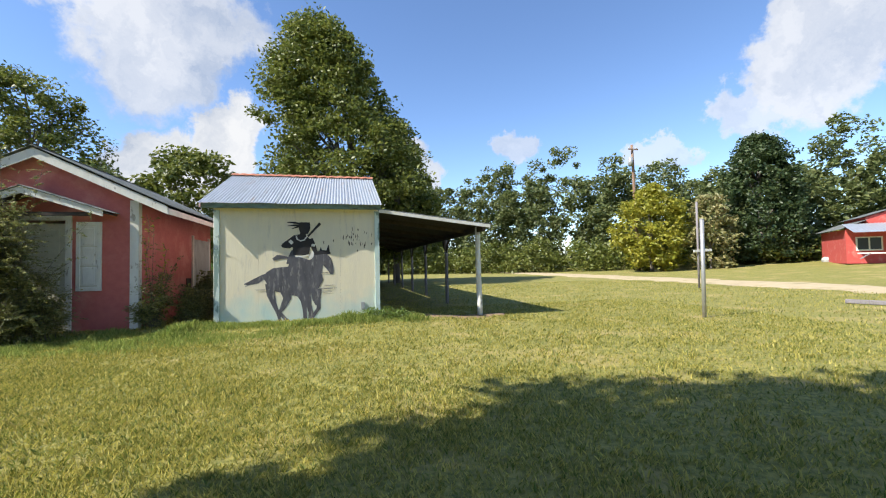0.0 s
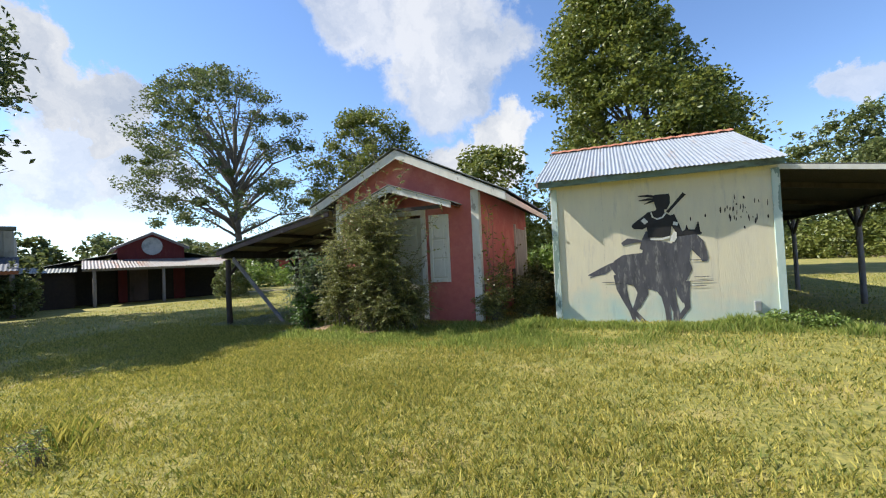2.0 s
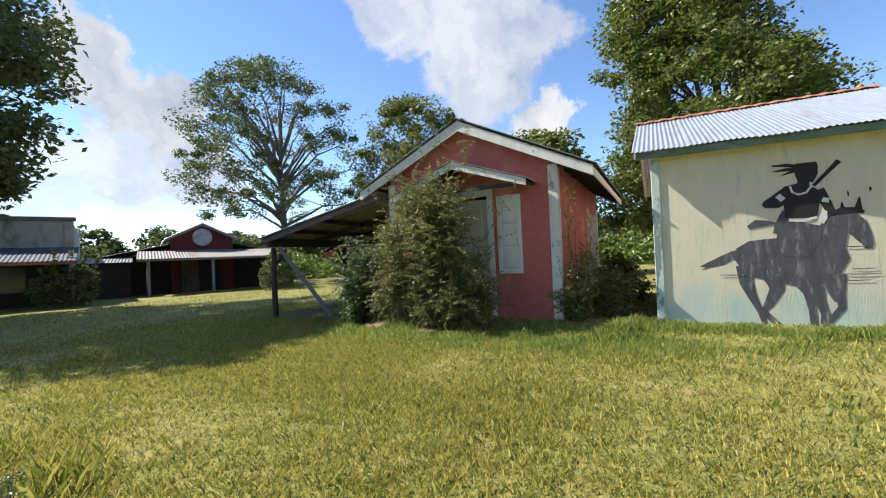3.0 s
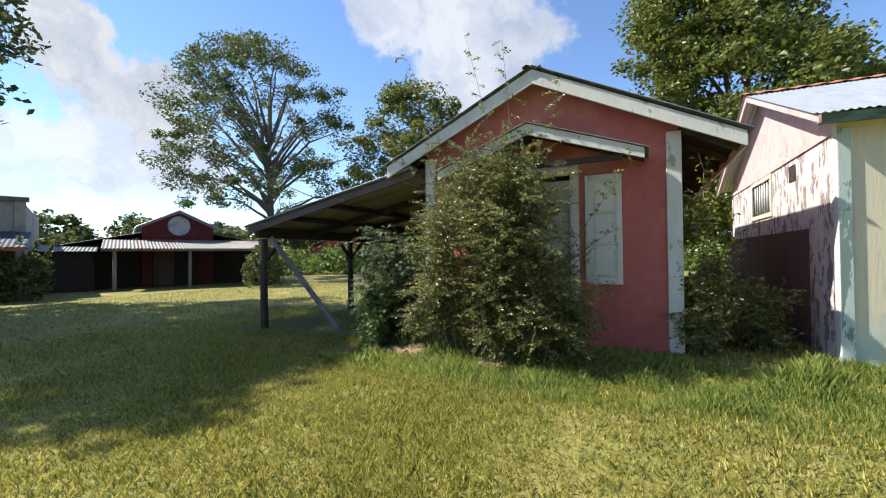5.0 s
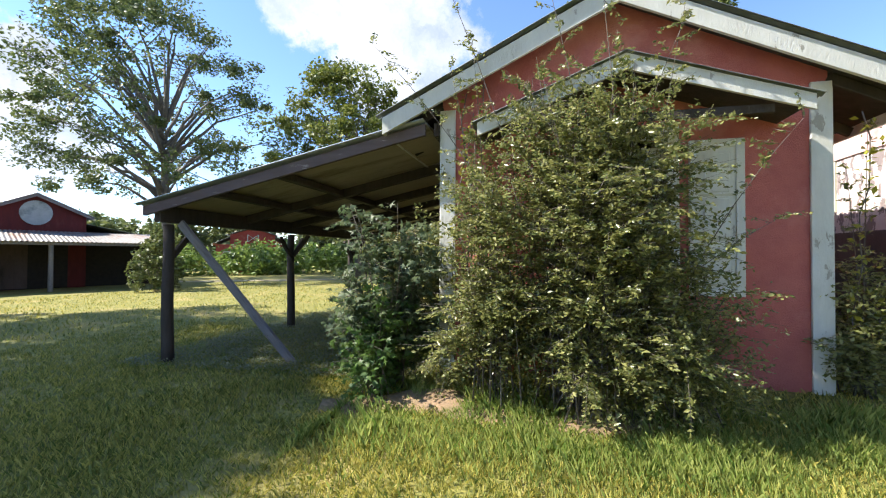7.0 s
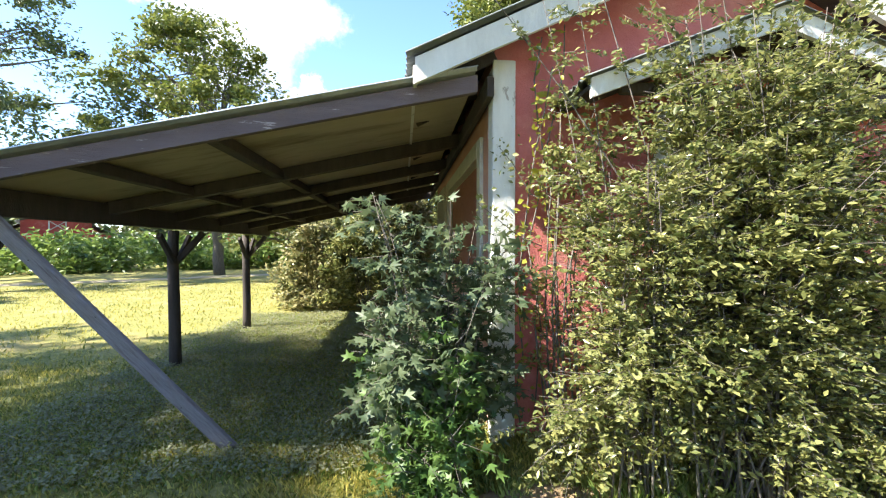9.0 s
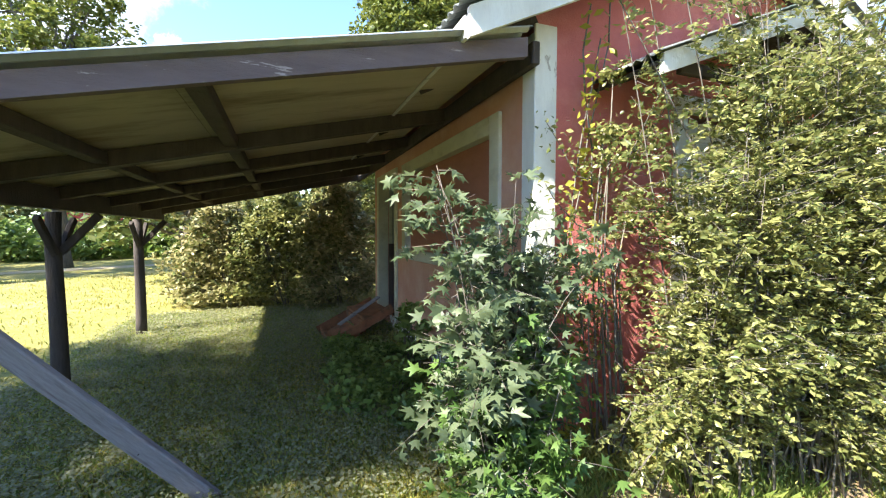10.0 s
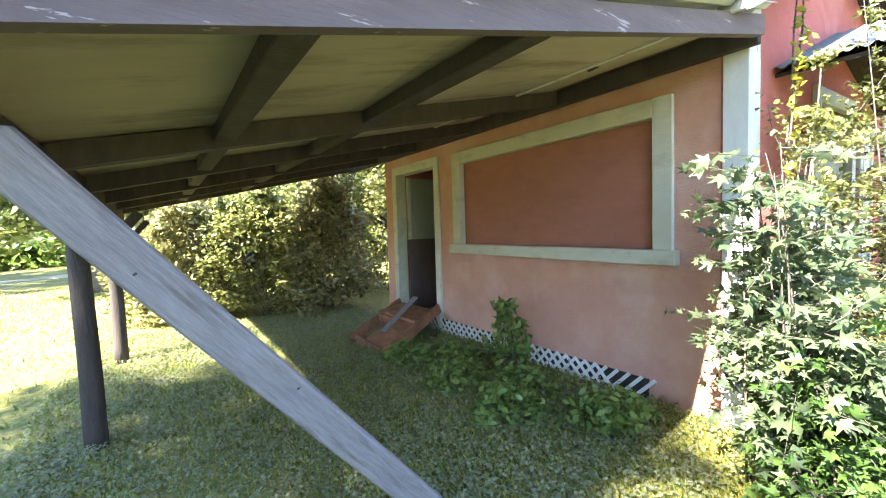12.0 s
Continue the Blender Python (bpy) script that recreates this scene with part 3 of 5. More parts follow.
def shutter(x0, x1, z0, z1):
    """A closed panelled shutter with its frame, three recessed panels."""
    y = HY0
    s = part("shutter", box(x0 + 0.05, x1 - 0.05, y - 0.028, y - 0.002, z0 + 0.05, z1 - 0.05, 0.003), WHITE, house, "white panelled shutter, shut")
    for d in ((x0, x0 + 0.07, z0, z1), (x1 - 0.07, x1, z0, z1), (x0 + 0.07, x1 - 0.07, z0, z0 + 0.07), (x0 + 0.07, x1 - 0.07, z1 - 0.07, z1)):
        part("frame", box(d[0], d[1], y - 0.045, y - 0.002, d[2], d[3], 0.004), WHITE, s)
    h = (z1 - z0 - 0.2) / 3
    for i in range(3):
        a = z0 + 0.1 + i * h
        part("panel", box(x0 + 0.115, x1 - 0.115, y - 0.04, y - 0.026, a + 0.025, a + h - 0.025, 0.008), WHITE, s)
        part("rail", box(x0 + 0.07, x1 - 0.07, y - 0.036, y - 0.027, a - 0.008, a + 0.012), SAGE, s)
    return s


shutter(-4.17, -3.73, 0.95, 2.35)
front_door = part("front_door", box(DOOR0 + 0.02, DOOR1 - 0.02, HY0 + 0.03, HY0 + 0.075, 0.15, 2.32, 0.003), SAGE, house, "pale front door behind the shrub")
for k in range(3):
    part("panel", box(DOOR0 + 0.14, DOOR1 - 0.14, HY0 + 0.018, HY0 + 0.034, 0.3 + k * 0.67, 0.84 + k * 0.67, 0.01), SAGE, front_door)
for d in ((DOOR0 - 0.09, DOOR0 + 0.02, 0.1, 2.5), (DOOR1 - 0.02, DOOR1 + 0.09, 0.1, 2.5), (DOOR0 + 0.02, DOOR1 - 0.02, 2.38, 2.5)):
    part("door_frame", box(d[0], d[1], HY0 - 0.03, HY0 + 0.03, d[2], d[3], 0.004), WHITE, house)

side_door = part("side_door", box(HX1 + 0.002, HX1 + 0.04, 13.3, 14.7, 0.1, 2.2, 0.004), GREYWALL, house, "grey-white boards closing the side doorway")
for y in (13.22, 14.7):
    part("door_frame", box(HX1 + 0.001, HX1 + 0.05, y, y + 0.08, 0.05, 2.3, 0.004), WHITE, house)
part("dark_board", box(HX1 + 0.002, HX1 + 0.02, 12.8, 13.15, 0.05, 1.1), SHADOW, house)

# little gabled hood over the front door
for sign, end, zend in ((1, -3.47, 2.47), (-1, -6.02, 2.43)):
    a, b = (RIDGE, 2.97), (end, zend + 0.05)
    part("hood_board", slab([a, b, (b[0], b[1] - 0.115), (a[0], a[1] - 0.135)], (9.40, 9.43), "y"), WHITE, house, "white barge board of the door hood")
    part("hood_deck", slab([(a[0], a[1] - 0.03), (b[0], b[1] - 0.03), (b[0], b[1] - 0.055), (a[0], a[1] - 0.055)], (9.432, HY0 - 0.002), "y"), DARKWOOD, house)
    v, f = corrugated((RIDGE, 9.37, 2.985), (0, HY0 - 9.375, 0), (end + sign * 0.05 - RIDGE, 0, zend + 0.045 - 2.985), 0.08, 0.01)
    raw("hood_sheet", v, f, OLD_TIN, house, "rust-edged tin on the door hood")
part("hood_tie", beam((-5.8, 9.5, 2.46), (-3.7, 9.5, 2.46), 0.04, 0.07), DARKWOOD, house)

# white lattice along the foot of the side wall
skirting = thing("lattice_skirting", "white diagonal lattice skirting half hidden by weeds", "lattice", pose(0, 0, 0))
for k in range(27):
    y = 10.8 + k * 0.105
    for d in (-1, 1):
        bm = beam((HX0 - 0.03 - 0.006 * d, y, 0.02), (HX0 - 0.03 - 0.006 * d, y + d * 0.26, 0.28), 0.028, 0.008, 0, up=(1, 0, 0))
        part("slat", bm, WHITE, skirting)
# near-black sheet on the wall paints the shade behind the slats
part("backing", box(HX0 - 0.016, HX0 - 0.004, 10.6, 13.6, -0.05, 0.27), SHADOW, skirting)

# ---- side canopy ----
canopy = thing("carport_canopy", "lean-to carport roof of stained plywood on dark timber posts", "carport", pose(0, 0, 0))


def can_z(x):
    return 2.615 + (x + 6.82) * 0.213


CX0, CX1, CY0, CY1 = -10.15, -6.62, 9.86, 16.4
for k in range(3):
    y0 = CY0 + 0.02 + k * 2.17
    for x0, x1 in ((CX0, -8.5), (-8.496, CX1)):
        bm = slab([(x0, can_z(x0)), (x1, can_z(x1)), (x1, can_z(x1) - 0.016), (x0, can_z(x0) - 0.016)], (y0, y0 + 2.166), "y")
        part("plywood_sheet", bm, PLY, canopy)
v, f = corrugated((CX0 - 0.08, CY0 - 0.1, can_z(CX0 - 0.08) + 0.022), (0, CY1 - CY0 + 0.2, 0), (CX1 - CX0 + 0.08, 0, can_z(CX1) - can_z(CX0 - 0.08)), 0.08, 0.01, jag=0.02)
raw("tin_cover", v, f, TIN, canopy, "thin tin sheet laid over the plywood")
part("front_beam", slab([(CX0, can_z(CX0) - 0.018), (-6.62, can_z(-6.62) - 0.018), (-6.62, can_z(-6.62) - 0.13), (CX0, can_z(CX0) - 0.13)], (CY0 - 0.04, CY0 + 0.01), "y"), PURPLE, canopy, "purplish painted front beam")
for y in (11.45, 12.7, 13.95, 15.17, 16.3):
    bm = slab([(CX0 + 0.05, can_z(CX0) - 0.02), (HX0 - 0.03, can_z(HX0) - 0.02), (HX0 - 0.03, can_z(HX0) - 0.14), (CX0 + 0.05, can_z(CX0) - 0.14)], (y - 0.05, y + 0.05), "y")
    part("rafter", bm, DARKWOOD, canopy)
for x in (-9.22, -8.36):
    part("purlin", beam((x, CY0 + 0.02, can_z(x) - 0.075), (x, CY1, can_z(x) - 0.075), 0.1, 0.085), DARKWOOD, canopy)
part("outer_beam", beam((-10.0, CY0 + 0.02, can_z(-10) - 0.135), (-10.0, CY1, can_z(-10) - 0.135), 0.1, 0.2), DARKWOOD, canopy)
part("ledger", beam((HX0 - 0.05, CY0 + 0.02, can_z(HX0) - 0.1), (HX0 - 0.05, CY1, can_z(HX0) - 0.1), 0.05, 0.14), DARKWOOD, canopy)
for y in (10.06, 12.7, 15.17):
    post = part("post", log((-10.0, y, -0.15), (-10.02, y, 1.68), 0.075, 0.062, wobble=0.02), DARKWOOD, canopy)
    for d in (-1, 1):
        if y < 10.5 and d < 0:
            continue
        part("knee_brace", beam((-10.0, y + d * 0.04, 1.28), (-10.0, y + d * 0.36, 1.62), 0.05, 0.07), DARKWOOD, post)
    if y > 10.5:
        part("knee_brace", beam((-9.97, y, 1.3), (-9.66, y, 1.66), 0.05, 0.07), DARKWOOD, post)
foot_p, head_p = Vector((-8.36, 10.27, -0.03)), Vector((-9.84, 10.06, 1.7))
run = head_p - foot_p
wide = run.cross(Vector((0.2, 1, 0.1))).normalized()
bm = box(-0.0225, 0.0225, -0.056, 0.056, 0, run.length, 0.008)
plank = part("leaning_plank", bm, GREYWOOD)
plank.matrix_basis = Matrix.Translation(foot_p) @ Matrix((run.cross(wide).normalized(), wide, run.normalized())).transposed().to_4x4()
for s, side in ((0.5, 0.02), (1.35, -0.03), (1.9, 0.01)):
    bm = bmesh.new()
    bmesh.ops.create_uvsphere(bm, u_segments=10, v_segments=6, radius=1, matrix=Matrix.Translation((0, side, s)) @ Matrix.Diagonal((0.0245, 0.016, 0.024, 1)))
    part("knot", bm, DARKWOOD, plank)
plank = tagged(plank, "grey weathered plank propped from ground to canopy post", "plank")

# rotten step by the side door
step = thing("wooden_step", "rotten orange-brown wooden step box beside the open door", "step", pose(-6.98, 13.75, 0.05, 3, -7, 9))
part("tread", box(-0.02, 0.42, -0.38, 0.4, 0.26, 0.3, 0.01), ORANGE, step)
broken = part("tread", box(-0.44, -0.06, -0.33, 0.22, -0.018, 0.018, 0.01), ORANGE, step, "split lower tread board, sagging")
broken.matrix_basis = pose(-0.02, 0, 0.13, 4, -14, 6)
part("riser", box(-0.04, 0.0, -0.36, 0.38, 0.1, 0.258, 0.008), ORANGE, step)
part("riser", beam((-0.46, -0.42, -0.03), (-0.44, 0.34, 0.03), 0.04, 0.15), ORANGE, step)
part("side_board", beam((-0.52, -0.42, 0.06), (0.4, -0.4, 0.36), 0.035, 0.13), ORANGE, step)
part("side_board", beam((-0.48, 0.42, 0.02), (0.4, 0.43, 0.3), 0.035, 0.14), ORANGE, step)
part("loose_board", beam((-0.3, -0.1, 0.2), (0.38, 0.05, 0.44), 0.09, 0.02), GREYWOOD, step, "grey loose lath")
# ---- cream shed with the mural ----
shed = thing("painted_shed", "cream painted shed with aqua trim and corrugated tin roof", "shed", pose(0, 0, 0))
X0, X1, Y0, Y1, RZ, RY = -1.63, 1.86, 9.95, 15.75, 4.0, 12.85
EZ = 2.70
n_panel = 4
w = (X1 - X0) / n_panel
panels = []
for i in range(n_panel):
    panels.append(part("wall_panel", box(X0 + i * w + 0.0006, X0 + (i + 1) * w - 0.0006, Y0, Y0 + 0.04, 0.0, EZ - 0.02), CREAM, shed))
part("inner_wall", box(X0 + 0.05, X1 - 0.05, Y0 + 0.042, Y0 + 0.1, -0.1, EZ - 0.04), SHADOW, shed)


def shed_roof(y):
    return RZ - (RZ - 2.76) / (RY - 9.72) * abs(y - RY)


# west wall: peeling boards with a barred window, pink gable above
WY0, WY1, WB, WT = 12.55, 13.75, 1.98, 2.52
for a, b, c, d in ((Y0 + 0.1, WY0, -0.1, 2.62), (WY1, Y1, -0.1, 2.62), (WY0, WY1, -0.1, WB), (WY0, WY1, WT, 2.62)):
    part("west_wall", box(X0 + 0.01, X0 + 0.09, a, b, c, d), PEEL, shed, "white boards with badly peeling paint")
part("west_gable", slab([(Y0 + 0.1, 2.625), (Y1, 2.625), (Y1, shed_roof(Y1) - 0.05), (RY, RZ - 0.06), (Y0 + 0.1, shed_roof(Y0 + 0.1) - 0.05)], (X0 + 0.03, X0 + 0.09), "x"), PALE_PINK, shed, "pale pink gable boards")
part("gable_batten", box(X0 - 0.01, X0 + 0.03, Y0 + 0.1, Y1, 2.6, 2.66), PALE_PINK, shed)
barred = part("window_frame", box(X0 - 0.01, X0 + 0.06, WY0 - 0.07, WY0, WB - 0.07, WT + 0.07), SAGE, shed)
for d in ((WY1, WY1 + 0.07, WB - 0.07, WT + 0.07), (WY0, WY1, WB - 0.07, WB), (WY0, WY1, WT, WT + 0.07)):
    part("window_frame", box(X0 - 0.01, X0 + 0.06, *d), SAGE, shed)
for k in range(7):
    y = WY0 + 0.12 + k * 0.16
    part("window_bar", log((X0 + 0.02, y, WB), (X0 + 0.02, y, WT), 0.012, 0.012, sides=6, rings=1), WHITE, shed)
part("window_pane", box(X0 + 0.06, X0 + 0.066, WY0, WY1, WB, WT), GLASS, shed)
# no real opening: a near-black plate paints the dark inside the hole
vent = part("vent_hole", box(X0 + 0.0, X0 + 0.012, 11.35, 11.62, 2.3, 2.52), SHADOW, shed)
# brown boards, with the house's shade in the gap darkened into their colour
part("lower_board", box(X0 - 0.02, X0 + 0.008, 10.9, Y1, -0.1, 1.62), BROWN, shed, "brown boards low on the side wall, darkened to include the alley's shade")
part("east_wall", slab([(Y0 + 0.1, -0.1), (Y1, -0.1), (Y1, shed_roof(Y1) - 0.05), (RY, RZ - 0.06), (Y0 + 0.1, shed_roof(Y0 + 0.1) - 0.05)], (X1 - 0.09, X1 - 0.01), "x"), GREYWALL, shed)
part("back_wall", box(X0 + 0.09, X1 - 0.09, Y1 - 0.08, Y1, -0.1, 2.65), GREYWALL, shed)
for a in ((X0 - 0.02, X0 + 0.09), (X1 - 0.09, X1 + 0.02)):
    part("corner_board", box(*a, Y0 - 0.03, Y0 - 0.002, -0.02, EZ - 0.08, 0.004), AQUA, shed, "aqua corner board, faded")
part("corner_board", box(X0 - 0.025, X0 - 0.002, Y0 - 0.028, Y0 + 0.1, -0.02, EZ - 0.02, 0.004), WHITE, shed)
part("eave_board", box(-1.86, 1.9, 9.735, 9.77, EZ - 0.06, EZ + 0.045, 0.004), EAVE, shed, "dark green eave board with flaking paint")
part("soffit", box(-1.8, 1.86, 9.772, Y0 - 0.002, EZ - 0.02, EZ), SAGE, shed)
for sign in (-1, 1):
    ye = 9.68 if sign < 0 else 2 * RY - 9.68
    for k in range(5):
        lift = 0.004 * (k % 2)
        v, f = corrugated((-1.9 + k * 0.765, RY, RZ + lift), (0.765, 0, 0), (0, ye - RY, shed_roof(9.68) - RZ), 0.068, 0.008, jag=0.05)
        raw("roof_sheet", v, f, TIN, shed)
    part("rake_board", slab([(RY, RZ - 0.02), (ye, shed_roof(9.68) - 0.02), (ye, shed_roof(9.68) - 0.1), (RY, RZ - 0.12)], (-1.87, -1.845), "x"), PALE_PINK, shed)
    v, f = corrugated((-1.93, RY, RZ + 0.03), (3.88, 0, 0), (0, sign * 0.27, -0.1), 0.24, 0.008)
    raw("ridge_cap", v, f, RUST, shed, "rusty red ridge cap")
outlet = part("outlet_box", box(1.44, 1.53, Y0 - 0.03, Y0 - 0.0005, 0.36, 0.52, 0.006), GALV, shed, "small grey outlet box")


def stroke(points, bm, y, flip=1):
    """A painted stroke: discs along a line of (x, z, half width) joined by quads."""
    out = []
    for i, (x, z, r) in enumerate(points):
        a, b = points[max(i - 1, 0)], points[min(i + 1, len(points) - 1)]
        d = Vector((b[0] - a[0], b[1] - a[1])).normalized()
        out.append(((x - d.y * r, z + d.x * r), (x + d.y * r, z - d.x * r)))
    line = [p[0] for p in out] + [p[1] for p in reversed(out)]
    slab(line, (y, y + 0.002), "y", bm)


def blob(x, z, rx, rz, turn, bm, y, k=24):
    c, s = math.cos(radians(turn)), math.sin(radians(turn))
    pts = []
    for i in range(k):
        a = i * math.tau / k
        u, v = rx * math.cos(a), rz * math.sin(a)
        pts.append((x + u * c - v * s, z + u * s + v * c))
    slab(pts, (y, y + 0.002), "y", bm)


mural = thing("wall_mural", "dark silhouette mural of a horse at a gallop, worn paint", "mural", pose(0, 0, 0))
layer = itertools.count()


def painted(name, mat, strokes, label=""):
    """One painted shape out of overlapping strokes, each a hair before the last."""
    bm = bmesh.new()
    for line in strokes:
        stroke(line, bm, Y0 - 0.003 - 0.00025 * next(layer))
    return part(name, bm, mat, mural, label)


painted("tail", MURAL, [[(-0.48, 1.2, 0.05), (-0.66, 1.15, 0.055), (-0.8, 1.07, 0.065), (-0.95, 1.02, 0.04), (-1.06, 1.0, 0.004)], [(-0.86, 1.03, 0.02), (-1.04, 0.95, 0.003)]])
for leg in ([(-0.52, 1.0, 0.11), (-0.51, 0.76, 0.085), (-0.45, 0.56, 0.055), (-0.37, 0.36, 0.036), (-0.32, 0.18, 0.032), (-0.3, 0.02, 0.045)],
            [(-0.2, 0.86, 0.13), (-0.17, 0.66, 0.085), (-0.27, 0.45, 0.055), (-0.33, 0.35, 0.045), (-0.2, 0.2, 0.036), (-0.07, 0.06, 0.045)],
            [(0.12, 0.8, 0.12), (0.18, 0.6, 0.065), (0.2, 0.4, 0.045), (0.21, 0.22, 0.04), (0.23, 0.06, 0.045)],
            [(0.24, 0.74, 0.1), (0.29, 0.5, 0.055), (0.33, 0.34, 0.05), (0.33, 0.2, 0.055)],
            [(0.41, 0.82, 0.08), (0.42, 0.62, 0.055), (0.46, 0.5, 0.03)],
            [(0.49, 0.86, 0.075), (0.49, 0.6, 0.05), (0.5, 0.42, 0.042), (0.4, 0.28, 0.036), (0.26, 0.08, 0.03)]):
    painted("leg", MURAL, [leg])
painted("horse", MURAL, [[(-0.62, 1.05, 0.06), (-0.57, 1.08, 0.17), (-0.46, 1.09, 0.25), (-0.3, 1.08, 0.28), (-0.1, 1.06, 0.31), (0.15, 1.03, 0.36), (0.36, 1.05, 0.29), (0.5, 1.0, 0.2), (0.56, 0.97, 0.1)],
                         [(0.36, 1.15, 0.2), (0.44, 1.4, 0.16), (0.52, 1.58, 0.13), (0.57, 1.66, 0.06)],
                         [(0.5, 1.62, 0.07), (0.6, 1.57, 0.12), (0.69, 1.47, 0.115), (0.75, 1.34, 0.085), (0.79, 1.24, 0.055), (0.79, 1.18, 0.035)]], "worn grey horse shape")
painted("mane", BLACK, [[(0.4, 1.64, 0.02), (0.55, 1.68, 0.05), (0.68, 1.68, 0.04), (0.77, 1.65, 0.02)], [(0.56, 1.68, 0.035), (0.555, 1.8, 0.004)], [(0.71, 1.68, 0.045), (0.73, 1.85, 0.006)]])
painted("leg_wrap", MURAL, [[(0.16, 1.56, 0.19), (0.12, 1.44, 0.24), (0.06, 1.28, 0.22), (0.04, 1.1, 0.14)], [(-0.02, 1.72, 0.05), (-0.09, 1.56, 0.06), (-0.13, 1.42, 0.055)], [(-0.46, 1.53, 0.03), (-0.36, 1.58, 0.055), (-0.22, 1.58, 0.03), (-0.1, 1.56, 0.012)]])
painted("figure", BLACK, [[(0.13, 1.62, 0.17), (0.14, 1.8, 0.19), (0.14, 1.94, 0.22), (0.15, 2.02, 0.19), (0.17, 2.07, 0.07), (0.18, 2.12, 0.06)], [(0.2, 2.1, 0.08), (0.21, 2.2, 0.12), (0.21, 2.3, 0.125), (0.21, 2.36, 0.11)],
                          [(0.02, 2.02, 0.06), (-0.12, 1.92, 0.055), (-0.24, 1.84, 0.05), (-0.27, 1.81, 0.03)], [(-0.26, 1.83, 0.04), (-0.12, 1.82, 0.045), (-0.01, 1.86, 0.03)],
                          [(0.32, 1.98, 0.07), (0.4, 1.8, 0.055), (0.46, 1.64, 0.045)], [(0.28, 2.04, 0.022), (0.44, 2.22, 0.024), (0.55, 2.34, 0.032)],
                          [(0.16, 2.31, 0.02), (0.0, 2.35, 0.024), (-0.16, 2.36, 0.008)], [(0.16, 2.29, 0.015), (0.0, 2.29, 0.022), (-0.15, 2.28, 0.006)], [(0.16, 2.27, 0.012), (0.04, 2.25, 0.018), (-0.07, 2.21, 0.004)]], "plain black shape above the horse")
for line in ([(0.03, 2.06, 0.012), (0.05, 1.98, 0.013), (0.12, 1.94, 0.014), (0.2, 1.96, 0.013), (0.26, 2.04, 0.012)], [(-0.11, 1.95, 0.035), (-0.05, 1.88, 0.035)], [(0.36, 1.85, 0.03), (0.43, 1.83, 0.03)],
             [(0.0, 1.6, 0.016), (0.14, 1.585, 0.018), (0.3, 1.62, 0.016)], [(0.33, 1.54, 0.035), (0.36, 1.62, 0.045), (0.39, 1.7, 0.015)]):
    painted("pale_band", WHITE, [line], "off-white painted band")
for x, z, w in ((-0.82, 0.87, 0.3), (0.56, 1.215, 0.22), (0.54, 0.86, 0.36), (0.62, 0.93, 0.24), (0.52, 0.78, 0.28)):
    painted("painted_line", MURAL, [[(x, z, 0.004), (x + w / 2, z - 0.004, 0.007), (x + w, z + 0.003, 0.003)]])

# flaked dark spots high on the shed's front
spots = bmesh.new()
g = rng(5)
for k in range(34):
    x, z = (g.normal(1.4, 0.16), g.normal(2.02, 0.13)) if k < 26 else (g.uniform(0.6, 1.7), g.uniform(1.4, 2.3))
    blob(min(x, 1.74), z, g.uniform(0.004, 0.014), g.uniform(0.015, 0.06), g.uniform(-8, 8), spots, Y0 - 0.0025 - 0.00005 * k, 7)
part("flaked_spots", spots, SHADOW, shed, "dark spots where the paint has flaked off")["kind"] = "stuff"

# ---- open pole canopy beside the shed ----
lean = thing("open_canopy", "long open-sided lean-to roof on poles beside the shed", "canopy", pose(0, 0, 0))
EX0, EX1, EY0, EY1 = X1 + 0.02, 4.66, 10.0, 33.0
ez = lambda x: 2.70 - (x - X1) * 0.128
v, f = corrugated((EX0, EY0, ez(EX0)), (0, EY1 - EY0, 0), (EX1 - EX0 + 0.06, 0, ez(EX1 + 0.06) - ez(EX0)), 0.12, 0.01, jag=0.03)
raw("tin_roof", v, f, OLD_TIN, lean, "dark old tin roof")
part("front_board", slab([(EX0, ez(EX0) - 0.012), (EX1, ez(EX1) - 0.012), (EX1, ez(EX1) - 0.09), (EX0, ez(EX0) - 0.09)], (EY0, EY0 + 0.03), "y"), WHITE, lean, "thin white front board")
# deck in near-black: the shade of the roof's underside is painted in
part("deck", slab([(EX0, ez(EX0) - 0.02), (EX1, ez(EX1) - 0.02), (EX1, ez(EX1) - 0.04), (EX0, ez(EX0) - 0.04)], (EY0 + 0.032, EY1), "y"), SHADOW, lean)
part("edge_beam", beam((4.5, EY0 + 0.04, ez(4.5) - 0.12), (4.5, EY1, ez(4.5) - 0.12), 0.08, 0.14), DARKWOOD, lean)
for k in range(9):
    y = 11.6 + k * 2.6
    part("rafter", slab([(EX0, ez(EX0) - 0.042), (4.45, ez(4.45) - 0.042), (4.45, ez(4.45) - 0.14), (EX0, ez(EX0) - 0.14)], (y, y + 0.05), "y"), DARKWOOD, lean)
for k, y in enumerate((10.55, 14.04, 17.66, 21.2, 24.8, 28.4, 32.0)):
    post = part("post", log((4.52, y, -0.1), (4.5, y, ez(4.5) - 0.19 if k else ez(4.5) - 0.05), 0.075 if k == 0 else 0.06, 0.065 if k == 0 else 0.055, wobble=0.015), WHITE if k == 0 else GREYWOOD, lean, "white painted front post" if k == 0 else "")
    if k:
        for d in (-1, 1):
            part("knee_brace", beam((4.5, y + d * 0.03, 1.75), (4.5, y + d * 0.4, 2.15), 0.05, 0.08), DARKWOOD, post)
    else:
        part("side_batten", beam((4.6, y, 1.2), (4.6, y, ez(4.6) - 0.06), 0.03, 0.07), WHITE, post)
